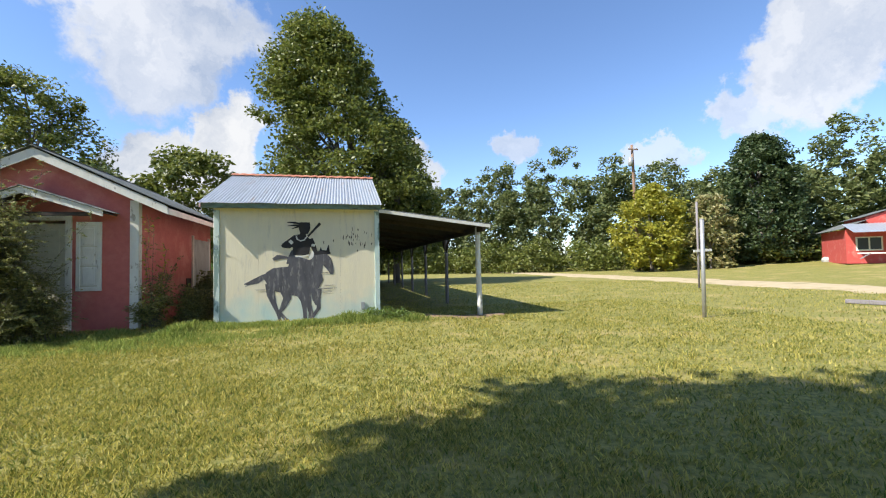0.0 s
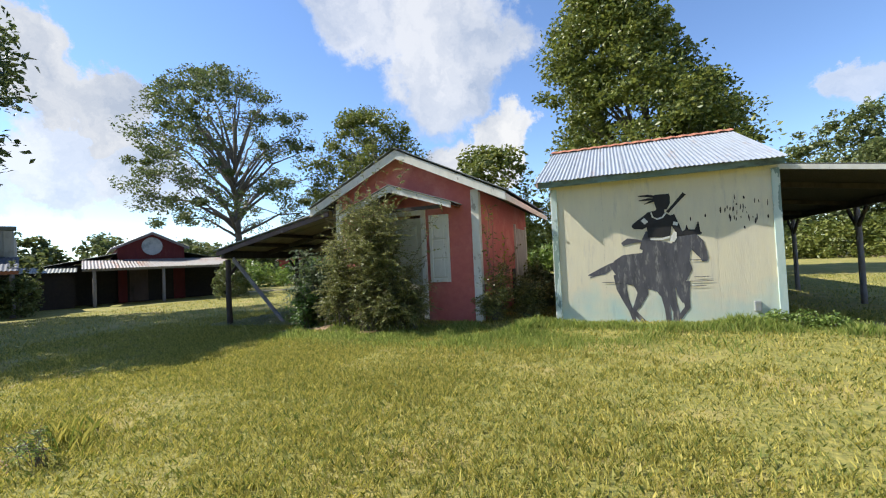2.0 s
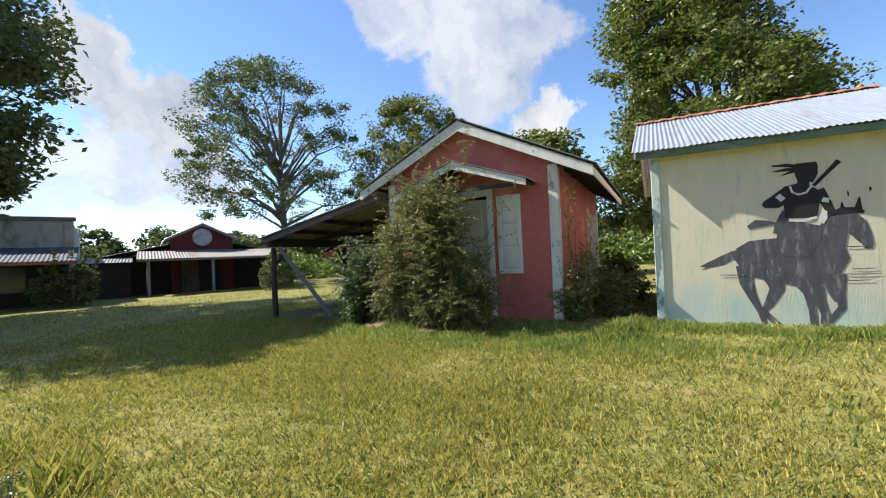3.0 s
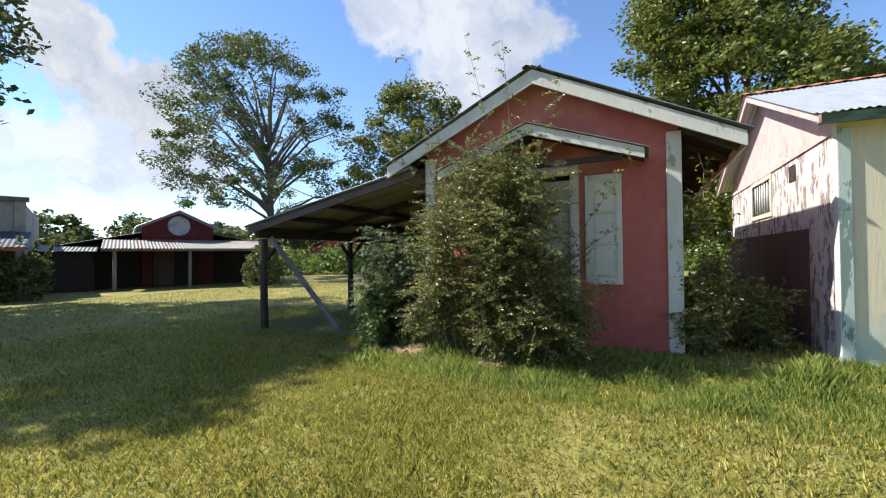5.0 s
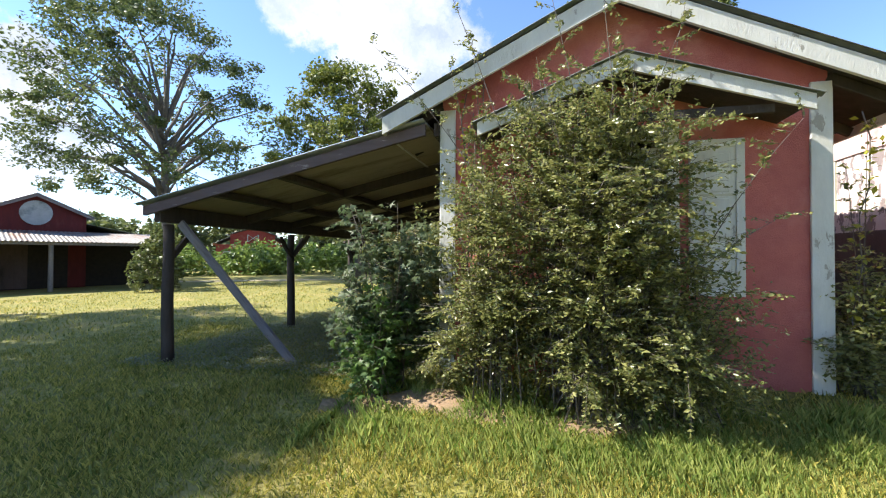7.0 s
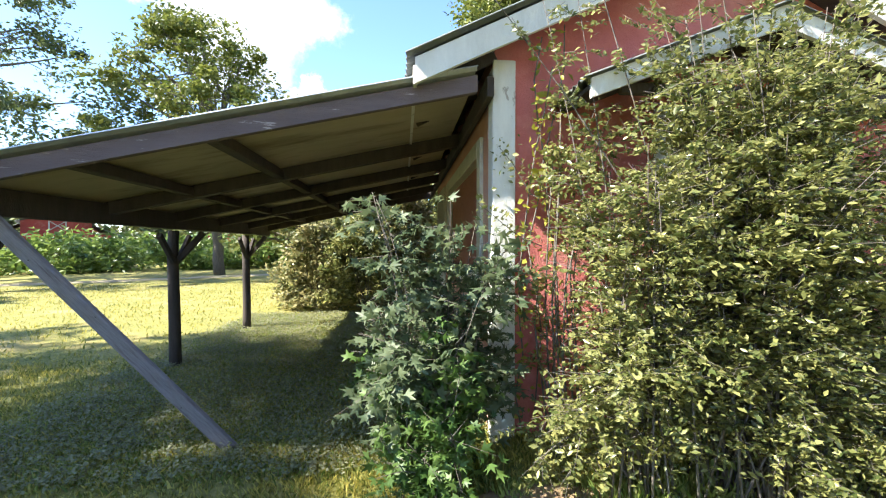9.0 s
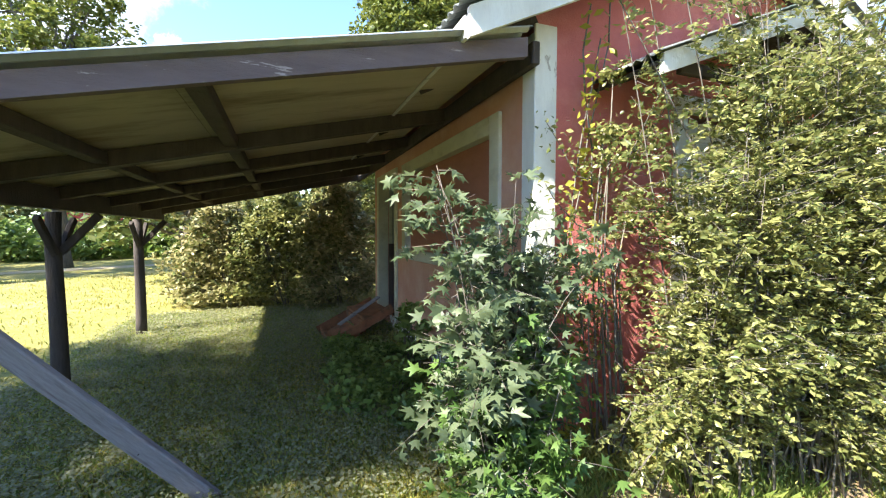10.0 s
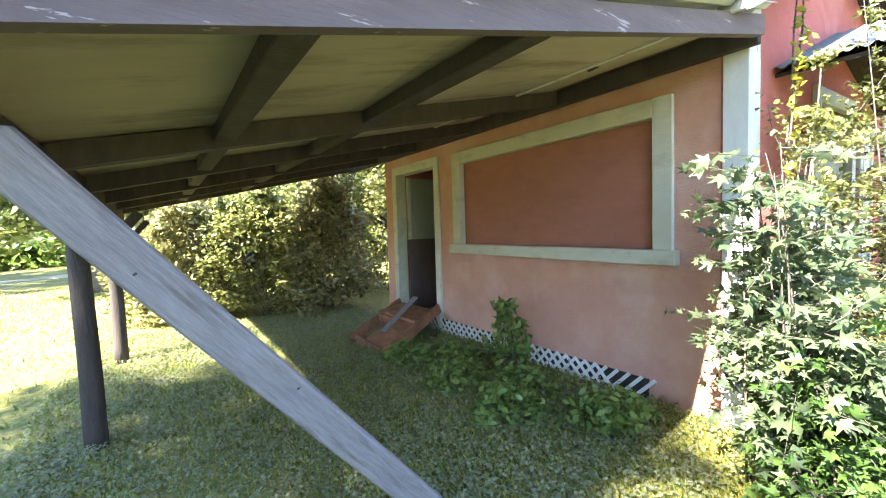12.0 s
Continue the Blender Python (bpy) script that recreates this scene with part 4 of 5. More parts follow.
# wall coloured near-black as the deep shade beneath the canopy
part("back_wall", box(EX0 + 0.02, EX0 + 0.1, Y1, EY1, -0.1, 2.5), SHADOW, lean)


# ---- far buildings to the west ----
RUSTY = material("rust_streaked_tin", (0.2, 0.18, 0.17), (0.3, 0.29, 0.29), 3, 0.6, 0.2, bump=0.2, c=(0.22, 0.1, 0.06), c_scale=1.2, c_amount=0.5, stretch=(2, 0.4, 1))

def barn():
    ob = thing("red_barn", "dark red barn with round sign and rusty tin porch roof", "barn", pose(-27.6, 19.9, -0.25, 0, 0, 62))
    part("gable_wall", slab([(-1.75, 0), (1.75, 0), (1.75, 3.35), (0, 4.2), (-1.75, 3.35)], (0, 0.15), "y"), BARN_RED, ob)
    for s in (-1, 1):
        part("side_wall", box(min(s * 1.75, s * 1.6), max(s * 1.75, s * 1.6), 0.15, 9, 0, 3.3), BARN_RED, ob)
        v, f = corrugated((0, -0.25, 4.32), (0, 9.4, 0), (s * 2.05, 0, -1.0), 0.15, 0.015)
        raw("roof_sheet", v, f, TIN, ob, "pale old tin roof")
        part("barge_board", slab([(0, 4.28), (s * 2.0, 3.3), (s * 2.0, 3.18), (0, 4.15)], (-0.24, -0.2), "y"), GREYWOOD, ob)
        # wing wall coloured near-black, with the shade under the roofs painted in
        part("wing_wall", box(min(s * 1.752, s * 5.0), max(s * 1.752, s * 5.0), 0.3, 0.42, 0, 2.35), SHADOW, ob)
        v, f = corrugated((s * 1.77, -0.2, 3.0), (0, 8.5, 0), (s * 3.6, 0, -0.75), 0.15, 0.015)
        raw("wing_roof", v, f, OLD_TIN, ob)
        part("wing_side", box(min(s * 5.0, s * 4.85), max(s * 5.0, s * 4.85), 0.42, 8.3, 0, 2.2), BARN_RED, ob)
    part("back_wall", box(-4.85, 4.85, 8.3, 8.45, 0, 2.2), BARN_RED, ob)
    # near-black sheet on the gable wall paints the shade under the porch
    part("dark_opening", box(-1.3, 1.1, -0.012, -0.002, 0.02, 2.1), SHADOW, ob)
    # leaf coloured dark brown to take in the porch shade
    part("door_leaf", box(-1.2, -0.25, -0.06, -0.014, 0.05, 2.05, 0.01), BROWN, ob)
    bm = bmesh.new()
    bmesh.ops.create_cone(bm, cap_ends=True, segments=32, radius1=0.55, radius2=0.55, depth=0.05, matrix=pose(0, -0.05, 3.42, 90))
    part("round_sign", bm, DISC, ob, "faded grey round sign")
    v, f = corrugated((-3.4, -0.1, 2.62), (7.9, 0, 0), (0, -3.3, -0.55), 0.15, 0.014, jag=0.05)
    raw("porch_roof", v, f, RUSTY, ob, "rust-streaked tin porch roof")
    part("porch_fascia", beam((-3.4, -3.25, 2.0), (4.5, -3.25, 2.0), 0.05, 0.12), GREYWOOD, ob)
    for x in (-2.9, 0.2, 4.2):
        part("post", log((x, -3.1, -0.05), (x, -3.1, 2.0), 0.09, 0.08), GREYWOOD, ob)
    v, f = corrugated((-7.0, 0.4, 2.3), (3.4, 0, 0), (0, -2.6, -0.35), 0.15, 0.014, jag=0.1)
    raw("shed_roof", v, f, OLD_TIN, ob)
    # front coloured near-black to hold the shade below its roof
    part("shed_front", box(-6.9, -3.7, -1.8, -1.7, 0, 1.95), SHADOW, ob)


barn()


def store():
    ob = thing("old_store", "mildewed white false-front store with blue-grey tin porch", "store", pose(-26.9, 12.9, -0.25, 0, 0, 66))
    part("front_wall", box(-11, 0, 0, 0.2, 0, 4.0), GREYWALL, ob)
    part("side_wall", box(-0.2, 0, 0.2, 9, 0, 3.9), GREYWALL, ob)
    part("back_wall", box(-11, -0.2, 8.8, 9, 0, 3.6), GREYWALL, ob)
    part("end_wall", box(-11, -10.8, 0.2, 8.8, 0, 3.6), GREYWALL, ob)
    part("flat_roof", box(-10.8, -0.2, 0.2, 8.8, 3.5, 3.6), OLD_TIN, ob)
    part("cornice", box(-11.1, 0.12, -0.12, 0.1, 4.0, 4.2, 0.02), OLD_TIN, ob, "dark cornice")
    for x in (-10.8, -6.6, -3.3, -0.15):
        part("pilaster", box(x - 0.18, x + 0.18, -0.06, -0.002, 2.4, 4.0, 0.01), GREYWALL, ob)
    v, f = corrugated((-11, -0.02, 2.75), (11.2, 0, 0), (0, -3.0, -0.7), 0.15, 0.014, jag=0.04)
    raw("porch_roof", v, f, BLUE_TIN, ob, "blue-grey tin porch roof")
    part("porch_fascia", beam((-11, -2.95, 1.97), (0.2, -2.95, 1.97), 0.05, 0.14), RUST, ob)
    for x in (-10.5, -7, -3.5, 0):
        part("post", log((x, -2.85, -0.05), (x, -2.85, 1.98), 0.1, 0.09), GREYWOOD, ob)
    for x in (-8.5, -2.4):
        part("window", box(x - 0.7, x + 0.7, -0.04, -0.027, 0.7, 1.9), GLASS, ob)
    # near-black sheet paints the porch shade on the wall; door coloured alike
    part("lower_wall", box(-10.9, -0.05, -0.025, -0.004, 0, 2.5), SHADOW, ob, "near-black sheet over the wall, standing for the porch shade")
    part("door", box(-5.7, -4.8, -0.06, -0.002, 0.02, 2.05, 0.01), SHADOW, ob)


store()


def far_house(x, y, turn, label, width=7.0, porch=True):
    ob = thing("far_house", label, "house", pose(x, y, float(ground_z(x, y)) - 0.05, 0, 0, turn))
    h = width / 2
    part("wall", box(-h, h, 0, 6, 0, 2.6), FAR_RED, ob)
    part("base", box(-h - 0.02, h + 0.02, -0.05, 6.02, 0, 0.5), FAR_RED, ob)
    part("attic_wall", slab([(-1.9, 2.6), (1.9, 2.6), (1.9, 3.5), (0, 4.1), (-1.9, 3.5)], (0.4, 5.0), "y"), FAR_RED, ob)
    for s in (-1, 1):
        v, f = corrugated((0, 0.2, 4.2), (0, 5.2, 0), (s * 2.2, 0, -0.72), 0.2, 0.015)
        raw("roof", v, f, OLD_TIN, ob)
        v, f = corrugated((s * 1.9, -0.1, 3.3), (0, 6.3, 0), (s * (h - 1.5), 0, -0.7), 0.2, 0.015)
        raw("side_roof", v, f, OLD_TIN, ob)
    for d in ((1, 1), (1, -1)):
        part("cross_bar", beam((-0.4, 0.37, 3.2 - 0.3 * d[1]), (0.4, 0.37, 3.2 + 0.3 * d[1]), 0.05, 0.08, up=(0, 1, 0)), WHITE, ob, "white crossed vent bars")
    for a in (-0.45, 0.45):
        part("vent_frame", box(a - 0.04, a + 0.04, 0.35, 0.398, 2.86, 3.54), WHITE, ob)
    for x2 in (-h + 1.3, 0, h - 1.3):
        w = part("window", box(x2 - 0.75, x2 + 0.75, -0.04, -0.002, 0.95, 2.0), WHITE, ob)
        part("pane", box(x2 - 0.65, x2 - 0.05, -0.06, -0.042, 1.05, 1.92), GLASS, w)
        part("pane", box(x2 + 0.05, x2 + 0.65, -0.06, -0.042, 1.05, 1.92), GLASS, w)
    if porch:
        v, f = corrugated((-h - 0.2, -0.02, 3.0), (width + 0.4, 0, 0), (0, -2.4, -0.75), 0.2, 0.015)
        raw("porch_roof", v, f, TIN, ob, "pale tin porch roof")
        for k in range(4):
            x2 = -h + 0.1 + k * (width - 0.2) / 3
            post = part("porch_post", beam((x2, -2.2, 0), (x2, -2.2, 2.28), 0.12, 0.12), GREYWOOD, ob)
            part("knee_brace", beam((x2 + 0.03, -2.2, 0.35), (x2 + 0.6, -2.2, 0.75), 0.06, 0.08), GREYWOOD, post)
        part("porch_rail", beam((-h, -2.2, 0.75), (h, -2.2, 0.75), 0.06, 0.1), WHITE, ob)
    return ob


far_house(40.8, 22.0, -42, "small bright red house with pale porch roof at the wood's edge", 6.4)
far_house(-31.5, 39.5, 38, "low red house half hidden by greenery beyond the lawn", 6.0, False)
far_house(-21.5, 47, 20, "distant red house seen beneath the canopy", 6.0, False)


# ---- poles and yard clutter ----
def pipe_post(x, y, h, r, mat, label, category, name):
    z = float(ground_z(x, y))
    ob = thing(name, label, category, pose(x, y, z))
    part("shaft", log((0, 0, -0.1), (0.02, -0.01, h), r, r, sides=14, rings=2), mat, ob)
    part("cap", log((0.02, -0.01, h), (0.02, -0.01, h + 0.015), r * 1.12, r * 0.9, sides=14, rings=1), mat, ob)
    return ob


pipe_post(9.15, 8.1, 2.28, 0.045, GALV, "bare grey metal pipe standing in the lawn", "pipe post", "pipe_post")
marker = pipe_post(17.6, 16.8, 4.1, 0.05, GREYWOOD, "thin wooden marker pole with a small cross board", "marker pole", "marker_pole")
part("cross_board", beam((-0.3, -0.06, 1.75), (0.75, -0.06, 1.8), 0.03, 0.12), WHITE, marker)
util = thing("utility_pole", "tall brown wooden utility pole with a transformer", "utility pole", pose(31.2, 38.2, float(ground_z(31.2, 38.2))))
part("shaft", log((0, 0, -0.3), (-0.35, 0, 13.2), 0.2, 0.13, sides=12), POLE, util)
part("crossarm", beam((-0.9, -0.15, 12.7), (0.25, -0.15, 12.7), 0.1, 0.12), POLE, util)
tank = part("transformer", log((-0.75, -0.25, 10.9), (-0.75, -0.25, 11.8), 0.24, 0.24, sides=16, rings=1), GALV, util, "grey transformer drum")
part("bracket", beam((-0.6, -0.12, 11.4), (-0.25, 0, 11.4), 0.08, 0.06), GALV, tank)
for k in range(3):
    part("insulator", log((-0.8 + k * 0.45, -0.15, 12.76), (-0.8 + k * 0.45, -0.15, 12.92), 0.04, 0.03, sides=8, rings=1), GALV, util)
timber = tagged(part("fallen_timber", beam((15.2, 9.2, 0.06), (15.9, 7.2, 0.06), 0.14, 0.12, 0.015), GREYWOOD), "pale squared timber lying on the grass", "timber")
for x, y, r in ((41.5, 27.5, 0.5), (43.0, 28.2, 0.4)):
    z = float(ground_z(x, y))
    bm = bmesh.new()
    bmesh.ops.create_icosphere(bm, subdivisions=3, radius=r)
    for vert in bm.verts:
        vert.co *= 1 + 0.3 * noise.noise(vert.co * 2 + Vector((x, y, 0)))
        vert.co.z *= 0.6
    bmesh.ops.translate(bm, verts=bm.verts, vec=(x, y, z + r * 0.3))
    tagged(part("boulder", bm, GREYWALL), "grey boulder lying in the far grass", "boulder")

# ---- trees ----
tree("broad_tree", "tall full leafy tree with yellowing top behind the sheds", 2.3, 31.4, 18.9, 2.0, 8.6, L_BIG, 11, "spire", 700, 130, 0.135, 1.05, 0.4, 22, 0.2, lean=(-2.8, 0))
tree("broad_tree", "lower leafy tree leaning against the tall one", 5.2, 32.4, 12.4, 2.0, 4.2, L_BIG, 13, "spire", 200, 120, 0.13, 0.85, 0.3, 14, 0.2)
tree("feathery_tree", "tall airy tree with open feathery crown", -29.7, 28.9, 18.3, 5.6, 10.3, L_THIN, 23, "dome", 225, 150, 0.115, 0.95, 0.33, 44, 0.22, lean=(-1.6, -1.2))
tree("lawn_tree", "leafy tree whose crown shades the west lawn", -20.0, 5.4, 12.2, 3.6, 4.6, L_THIN, 31, "oval", 300, 75, 0.13, 0.8, 0.26, 20, 0.15)
tree("yard_tree", "green tree with yellowing leaves behind the house", -17.0, 31.0, 13.6, 3.0, 7.0, L_BIG, 43, "dome", 180, 120, 0.125, 0.85, 0.3, 26, 0.2, lean=(-1.5, 0))
tree("yard_tree", "leafy tree standing behind the shed roof", -7.5, 27.0, 8.2, 2.0, 3.6, L_BIG, 47, "dome", 130, 70, 0.15, 0.8, 0.2, 14)
tree("yard_tree", "young leafy tree behind the pink house", -11.0, 24.0, 6.3, 1.6, 3.0, L_WOOD, 48, "dome", 110, 70, 0.14, 0.75, 0.2, 14)
tree("shade_tree", "leafy tree that throws shade across the lawn", -4.0, -0.8, 11.0, 5.0, 3.8, L_THIN, 53, "oval", 200, 75, 0.15, 0.85, 0.26, 16, 0.1)
tree("shade_tree", "leafy tree beside the path, shading the lawn", 0.0, -1.9, 10.5, 5.0, 3.7, L_THIN, 59, "oval", 190, 75, 0.15, 0.85, 0.26, 16, 0.1)
tree("shade_tree", "leafy tree shading the lawn before the old store", -23.5, 3.2, 11.5, 3.6, 4.4, L_THIN, 57, "oval", 190, 75, 0.15, 0.85, 0.26, 16, 0.1)
tree("shade_tree", "tall tree shading the ground beside the carport", -25.2, 7.6, 19.0, 4.6, 5.2, L_THIN, 58, "oval", 330, 75, 0.14, 0.85, 0.28, 16, 0.1)
tree("conifer", "dense dark conifer by the road", 41.0, 33.0, 12.4, 0.8, 4.6, L_CONE, 61, "dome", 280, 110, 0.17, 0.9, 0.4, 10, 0.3)
tree("golden_tree", "yellow-green tree at the edge of the woods", 31.0, 36.0, 8.2, 0.6, 4.0, L_GOLD, 67, "oval", 150, 70, 0.2, 0.9, 0.2, 10, 0.3)
tree("golden_tree", "yellowish young tree at the edge of the woods", 34.5, 32.5, 6.8, 0.5, 2.6, L_HEDGE, 68, "oval", 90, 70, 0.18, 0.8, 0.15, 8, 0.3)


def belt(name, label, line, rows, height, mat, seed, step=4.2, leaf=0.34, per=46, low=0.2):
    """Far woods along a line: rough columns of foliage with uneven tops, in one piece."""
    g = rng(seed)
    pts, sizes = [], []
    for (ax, ay, ah), (bx, by, bh) in zip(line, line[1:]):
        n = max(1, int(math.hypot(bx - ax, by - ay) / step))
        for i in range(n):
            u = i / n
            for r in range(rows):
                x, y = ax + (bx - ax) * u + g.uniform(-1.5, 1.5), ay + (by - ay) * u + g.uniform(-1.5, 1.5)
                d = math.hypot(x, y)
                x, y = x * (1 + r * 3.4 / d), y * (1 + r * 3.4 / d)
                h = (ah + (bh - ah) * u) * height * g.uniform(0.72, 1.12) * (0.75 + 0.14 * r)
                rad = g.uniform(2.8, 4.6)
                z0 = float(ground_z(x, y))
                for k in range(44):
                    v = g.uniform(low * 0.1, 1)
                    w = rad * (math.sin(math.pi * min(0.96, 0.25 + 0.72 * v)) ** 0.5)
                    a, q = g.uniform(0, math.tau), math.sqrt(g.uniform(0.3, 1))
                    pts.append((x + math.cos(a) * w * q, y + math.sin(a) * w * q, z0 + v * h))
    ob = leaf_mesh(name, clumped(seed + 1, pts, per, (1.1, 1.1, 0.8)), leaf, mat, None, seed + 2)
    tagged(ob, label, "woods", kind="stuff")
    # dark stems and shade inside the wood
    return ob


belt("far_woods", "dense mixed woods along the far side of the road", [(8, 70, 14), (24, 62, 17), (36, 52, 17), (44, 44, 14), (50, 36, 13), (56, 26, 13.5), (58, 12, 14), (56, -4, 12)], 3, 1.0, L_WOOD, 71, step=3.2, leaf=0.25, per=60)
belt("far_woods", "lighter brush at the foot of the woods", [(11, 60, 4.5), (24, 52, 5), (32, 45, 4.5), (40, 38, 4), (46, 31, 3.5), (52, 20, 4)], 1, 1.0, L_BIG, 73, step=3.0, leaf=0.2, per=46)
belt("far_woods", "low woods closing the lawn to the north-west", [(8, 62, 9), (-8, 56, 8), (-22, 54, 7), (-38, 50, 7), (-50, 36, 7), (-54, 20, 8), (-50, 2, 8), (-44, -18, 9)], 2, 1.0, L_WOOD, 79, step=4.4, leaf=0.3)
belt("far_woods", "woods behind the walker", [(-44, -18, 10), (-24, -38, 11), (0, -44, 11), (26, -38, 11), (46, -22, 12), (56, -4, 13)], 1, 1.0, L_WOOD, 83, step=5.5, leaf=0.55, per=22)
belt("brush", "weedy brush along the north-west edge of the lawn", [(-40, 28, 2.6), (-30, 35, 2.8), (-20, 41, 2.6), (-10, 43, 3.0), (0, 42, 3.4)], 1, 1.0, L_FRESH, 89, step=2.4, leaf=0.2, per=40)


# ---- shrubs, hedge, weeds ----
def shrub(name, label, x, y, rx, ry, h, mat, seed, clumps=150, per=60, leaf=0.034, spread=0.2, shoots=0, star=False, category="shrub", base=0.05, shoot_top=1.4, fill=0.35):
    g = rng(seed)
    z0 = float(ground_z(x, y))
    group = {"hedge_bush": "bushes of the hedge", "wall_weed": "weeds along the wall", "shed_weed": "weeds along the shed", "barn_weed": "bushes by the old porches", "front_shrub": "shrubs before the house", "alley_vine": "growth in the gap"}.get(name, "")
    ob = thing(name, label, category, pose(x, y, z0), group)
    pts = []
    for k in range(clumps):
        u, a, r = g.uniform(base, 1) ** 0.9, g.uniform(0, math.tau), math.sqrt(g.uniform(fill, 1))
        w = (math.sin(math.pi * min(0.97, 0.28 + 0.7 * u)) ** 0.55) * (0.8 + 0.4 * noise.noise(Vector((math.cos(a) * 2 + seed, math.sin(a) * 2, u * 4))))
        pts.append((math.cos(a) * r * w * rx, math.sin(a) * r * w * ry, u * h * (0.88 + 0.24 * noise.noise(Vector((a, seed, 0))))))
    for k in range(12):
        bm = bmesh.new()
        q = Vector(pts[k * len(pts) // 12])
        log((g.uniform(-0.12, 0.12), g.uniform(-0.1, 0.1), -0.05), q, 0.009, 0.004, bm=bm, sides=5, wobble=0.08, rings=4)
        part("stem", bm, BARK, ob)
    leaves = [clumped(seed + 1, pts, per, (spread, spread, spread * 0.8))]
    for k in range(shoots):
        a = g.uniform(0, math.tau)
        p = Vector((math.cos(a) * rx * 0.5, math.sin(a) * ry * 0.5, h * g.uniform(0.6, 0.85)))
        if k % 3:
            p = Vector((math.cos(a) * rx * 0.7, math.sin(a) * ry * 0.7, h * g.uniform(0.15, 0.8)))
            q = p + Vector((math.cos(a) * g.uniform(0.25, 0.6), math.sin(a) * g.uniform(0.15, 0.4), g.uniform(-0.1, 0.35)))
        else:
            q = p + Vector((math.cos(a) * g.uniform(0.1, 0.5), math.sin(a) * g.uniform(0.05, 0.3), g.uniform(0.4, 1.0) * shoot_top))
        part("shoot", log(p, q, 0.005, 0.002, sides=4, wobble=0.1, rings=5), BARK, ob)
        n = 90
        u = np.linspace(0.1, 1, n)[:, None]
        leaves.append(np.array(p)[None] * (1 - u) + np.array(q)[None] * u + g.normal(size=(n, 3)) * 0.045)
    leaf_mesh("leaves", np.concatenate(leaves), leaf, mat, ob, seed + 2, star=star)
    return ob


def cane_shrub(name, label, x, y, rx, ry, h, mat, seed, canes=90, twigs=13, per=22, leaf=0.019, reach=0.36, droop=0.5, tall=(), group="shrubs before the house", star=False, category="shrub", low=0.1, stalk=0.0075, body=0):
    """Arching canes from one root, side twigs along them and leaves in two rows along every twig; tall gives the tips of long whips."""
    g = rng(seed)
    ob = thing(name, label, category, pose(x, y, float(ground_z(x, y))), group)
    places, ways, heads, sprigs = [], [], [], bmesh.new()
    for k in range(canes + len(tall)):
        a = g.uniform(0, math.tau)
        foot_at = Vector((g.normal() * rx * 0.16, g.normal() * ry * 0.2, -0.05))
        if k < canes:
            u, r = low + (1 - low) * g.uniform(0, 1), math.sqrt(g.uniform(0.08, 1))
            w = (1 - 0.45 * u * u) * (0.82 + 0.36 * noise.noise(Vector((math.cos(a) * 2 + seed, math.sin(a) * 2, u * 3))))
            tip = Vector((math.cos(a) * rx * r * w, math.sin(a) * ry * r * w, u * h))
            if k % 5:
                tip = heads[-1] + Vector((g.normal() * 0.13, g.normal() * 0.1, g.normal() * 0.12))
                tip.z = max(tip.z, 0.15)
            else:
                heads.append(tip)
            mid = foot_at.lerp(tip, 0.45) + Vector((0, 0, 0.3 * h * (1.1 - u) + 0.15))
        else:
            tip = Vector(tall[k - canes])
            mid = foot_at.lerp(tip, 0.55) + Vector((-0.12 * tip.x, 0, 0.2))
        curve = lambda t: foot_at * (1 - t) ** 2 + mid * 2 * t * (1 - t) + tip * t * t
        part("cane", tube([curve(i / 6) for i in range(7)], stalk, stalk * 0.2), BARK, ob)
        count = twigs if k < canes else twigs + 5
        for i in range(count):
            t = 0.3 + 0.7 * (i + g.uniform(0, 1)) / count
            p = curve(min(t, 1))
            d = (curve(min(t, 1)) - curve(t - 0.12)).normalized()
            side = Vector((g.normal(), g.normal(), g.normal() * 0.5)).normalized()
            out = Vector((math.cos(a), math.sin(a) * 0.8, 0.25))
            length = reach * g.uniform(0.5, 1.25) * (1 if k < canes else 0.5)
            way = (d * 0.4 + side * 0.9 + out * 0.45).normalized()
            q = p + way * length - Vector((0, 0, droop * length * g.uniform(0.1, 0.6)))
            log(p, q, 0.0025, 0.001, bm=sprigs, sides=3, rings=1)
            n = max(4, int(per * length / reach))
            f = np.linspace(0.12, 1, n)[:, None]
            line = (q - p).normalized()
            flank = line.cross(Vector((0, 0, 1)))
            sign = np.where(np.arange(n) % 2 == 0, 1.0, -1.0)[:, None]
            arm = np.array(flank)[None] * sign * 0.9 + np.array(line)[None] * 0.6
            places.append(np.array(p)[None] * (1 - f) + np.array(q)[None] * f - np.array([[0, 0, 0.04]]) * f * f + arm * leaf * 0.8 + g.normal(size=(n, 3)) * 0.008)
            ways.append(arm)
    part("twig_spray", sprigs, BARK, ob)["kind"] = "stuff"
    for k in range(body):
        a, u, r = g.uniform(0, math.tau), g.uniform(0.05, 0.85), math.sqrt(g.uniform(0.1, 0.95))
        w = (1 - 0.45 * u * u) * (0.75 + 0.5 * noise.noise(Vector((math.cos(a) * 2 + seed, math.sin(a) * 2, u * 3))))
        spray = g.normal(size=(46, 3)) * np.array([[0.085, 0.085, 0.05]])
        places.append(np.array([[math.cos(a) * rx * r * w, math.sin(a) * ry * r * w, u * h]]) + spray)
        ways.append(spray * 6)
    spots_at = np.concatenate(places)
    keep = spots_at[:, 2] > 0.03
    leaf_mesh("leaves", spots_at[keep], leaf, mat, ob, seed + 2, flat=0.38, aspect=0.48, star=star, along=np.concatenate(ways)[keep])
    return ob


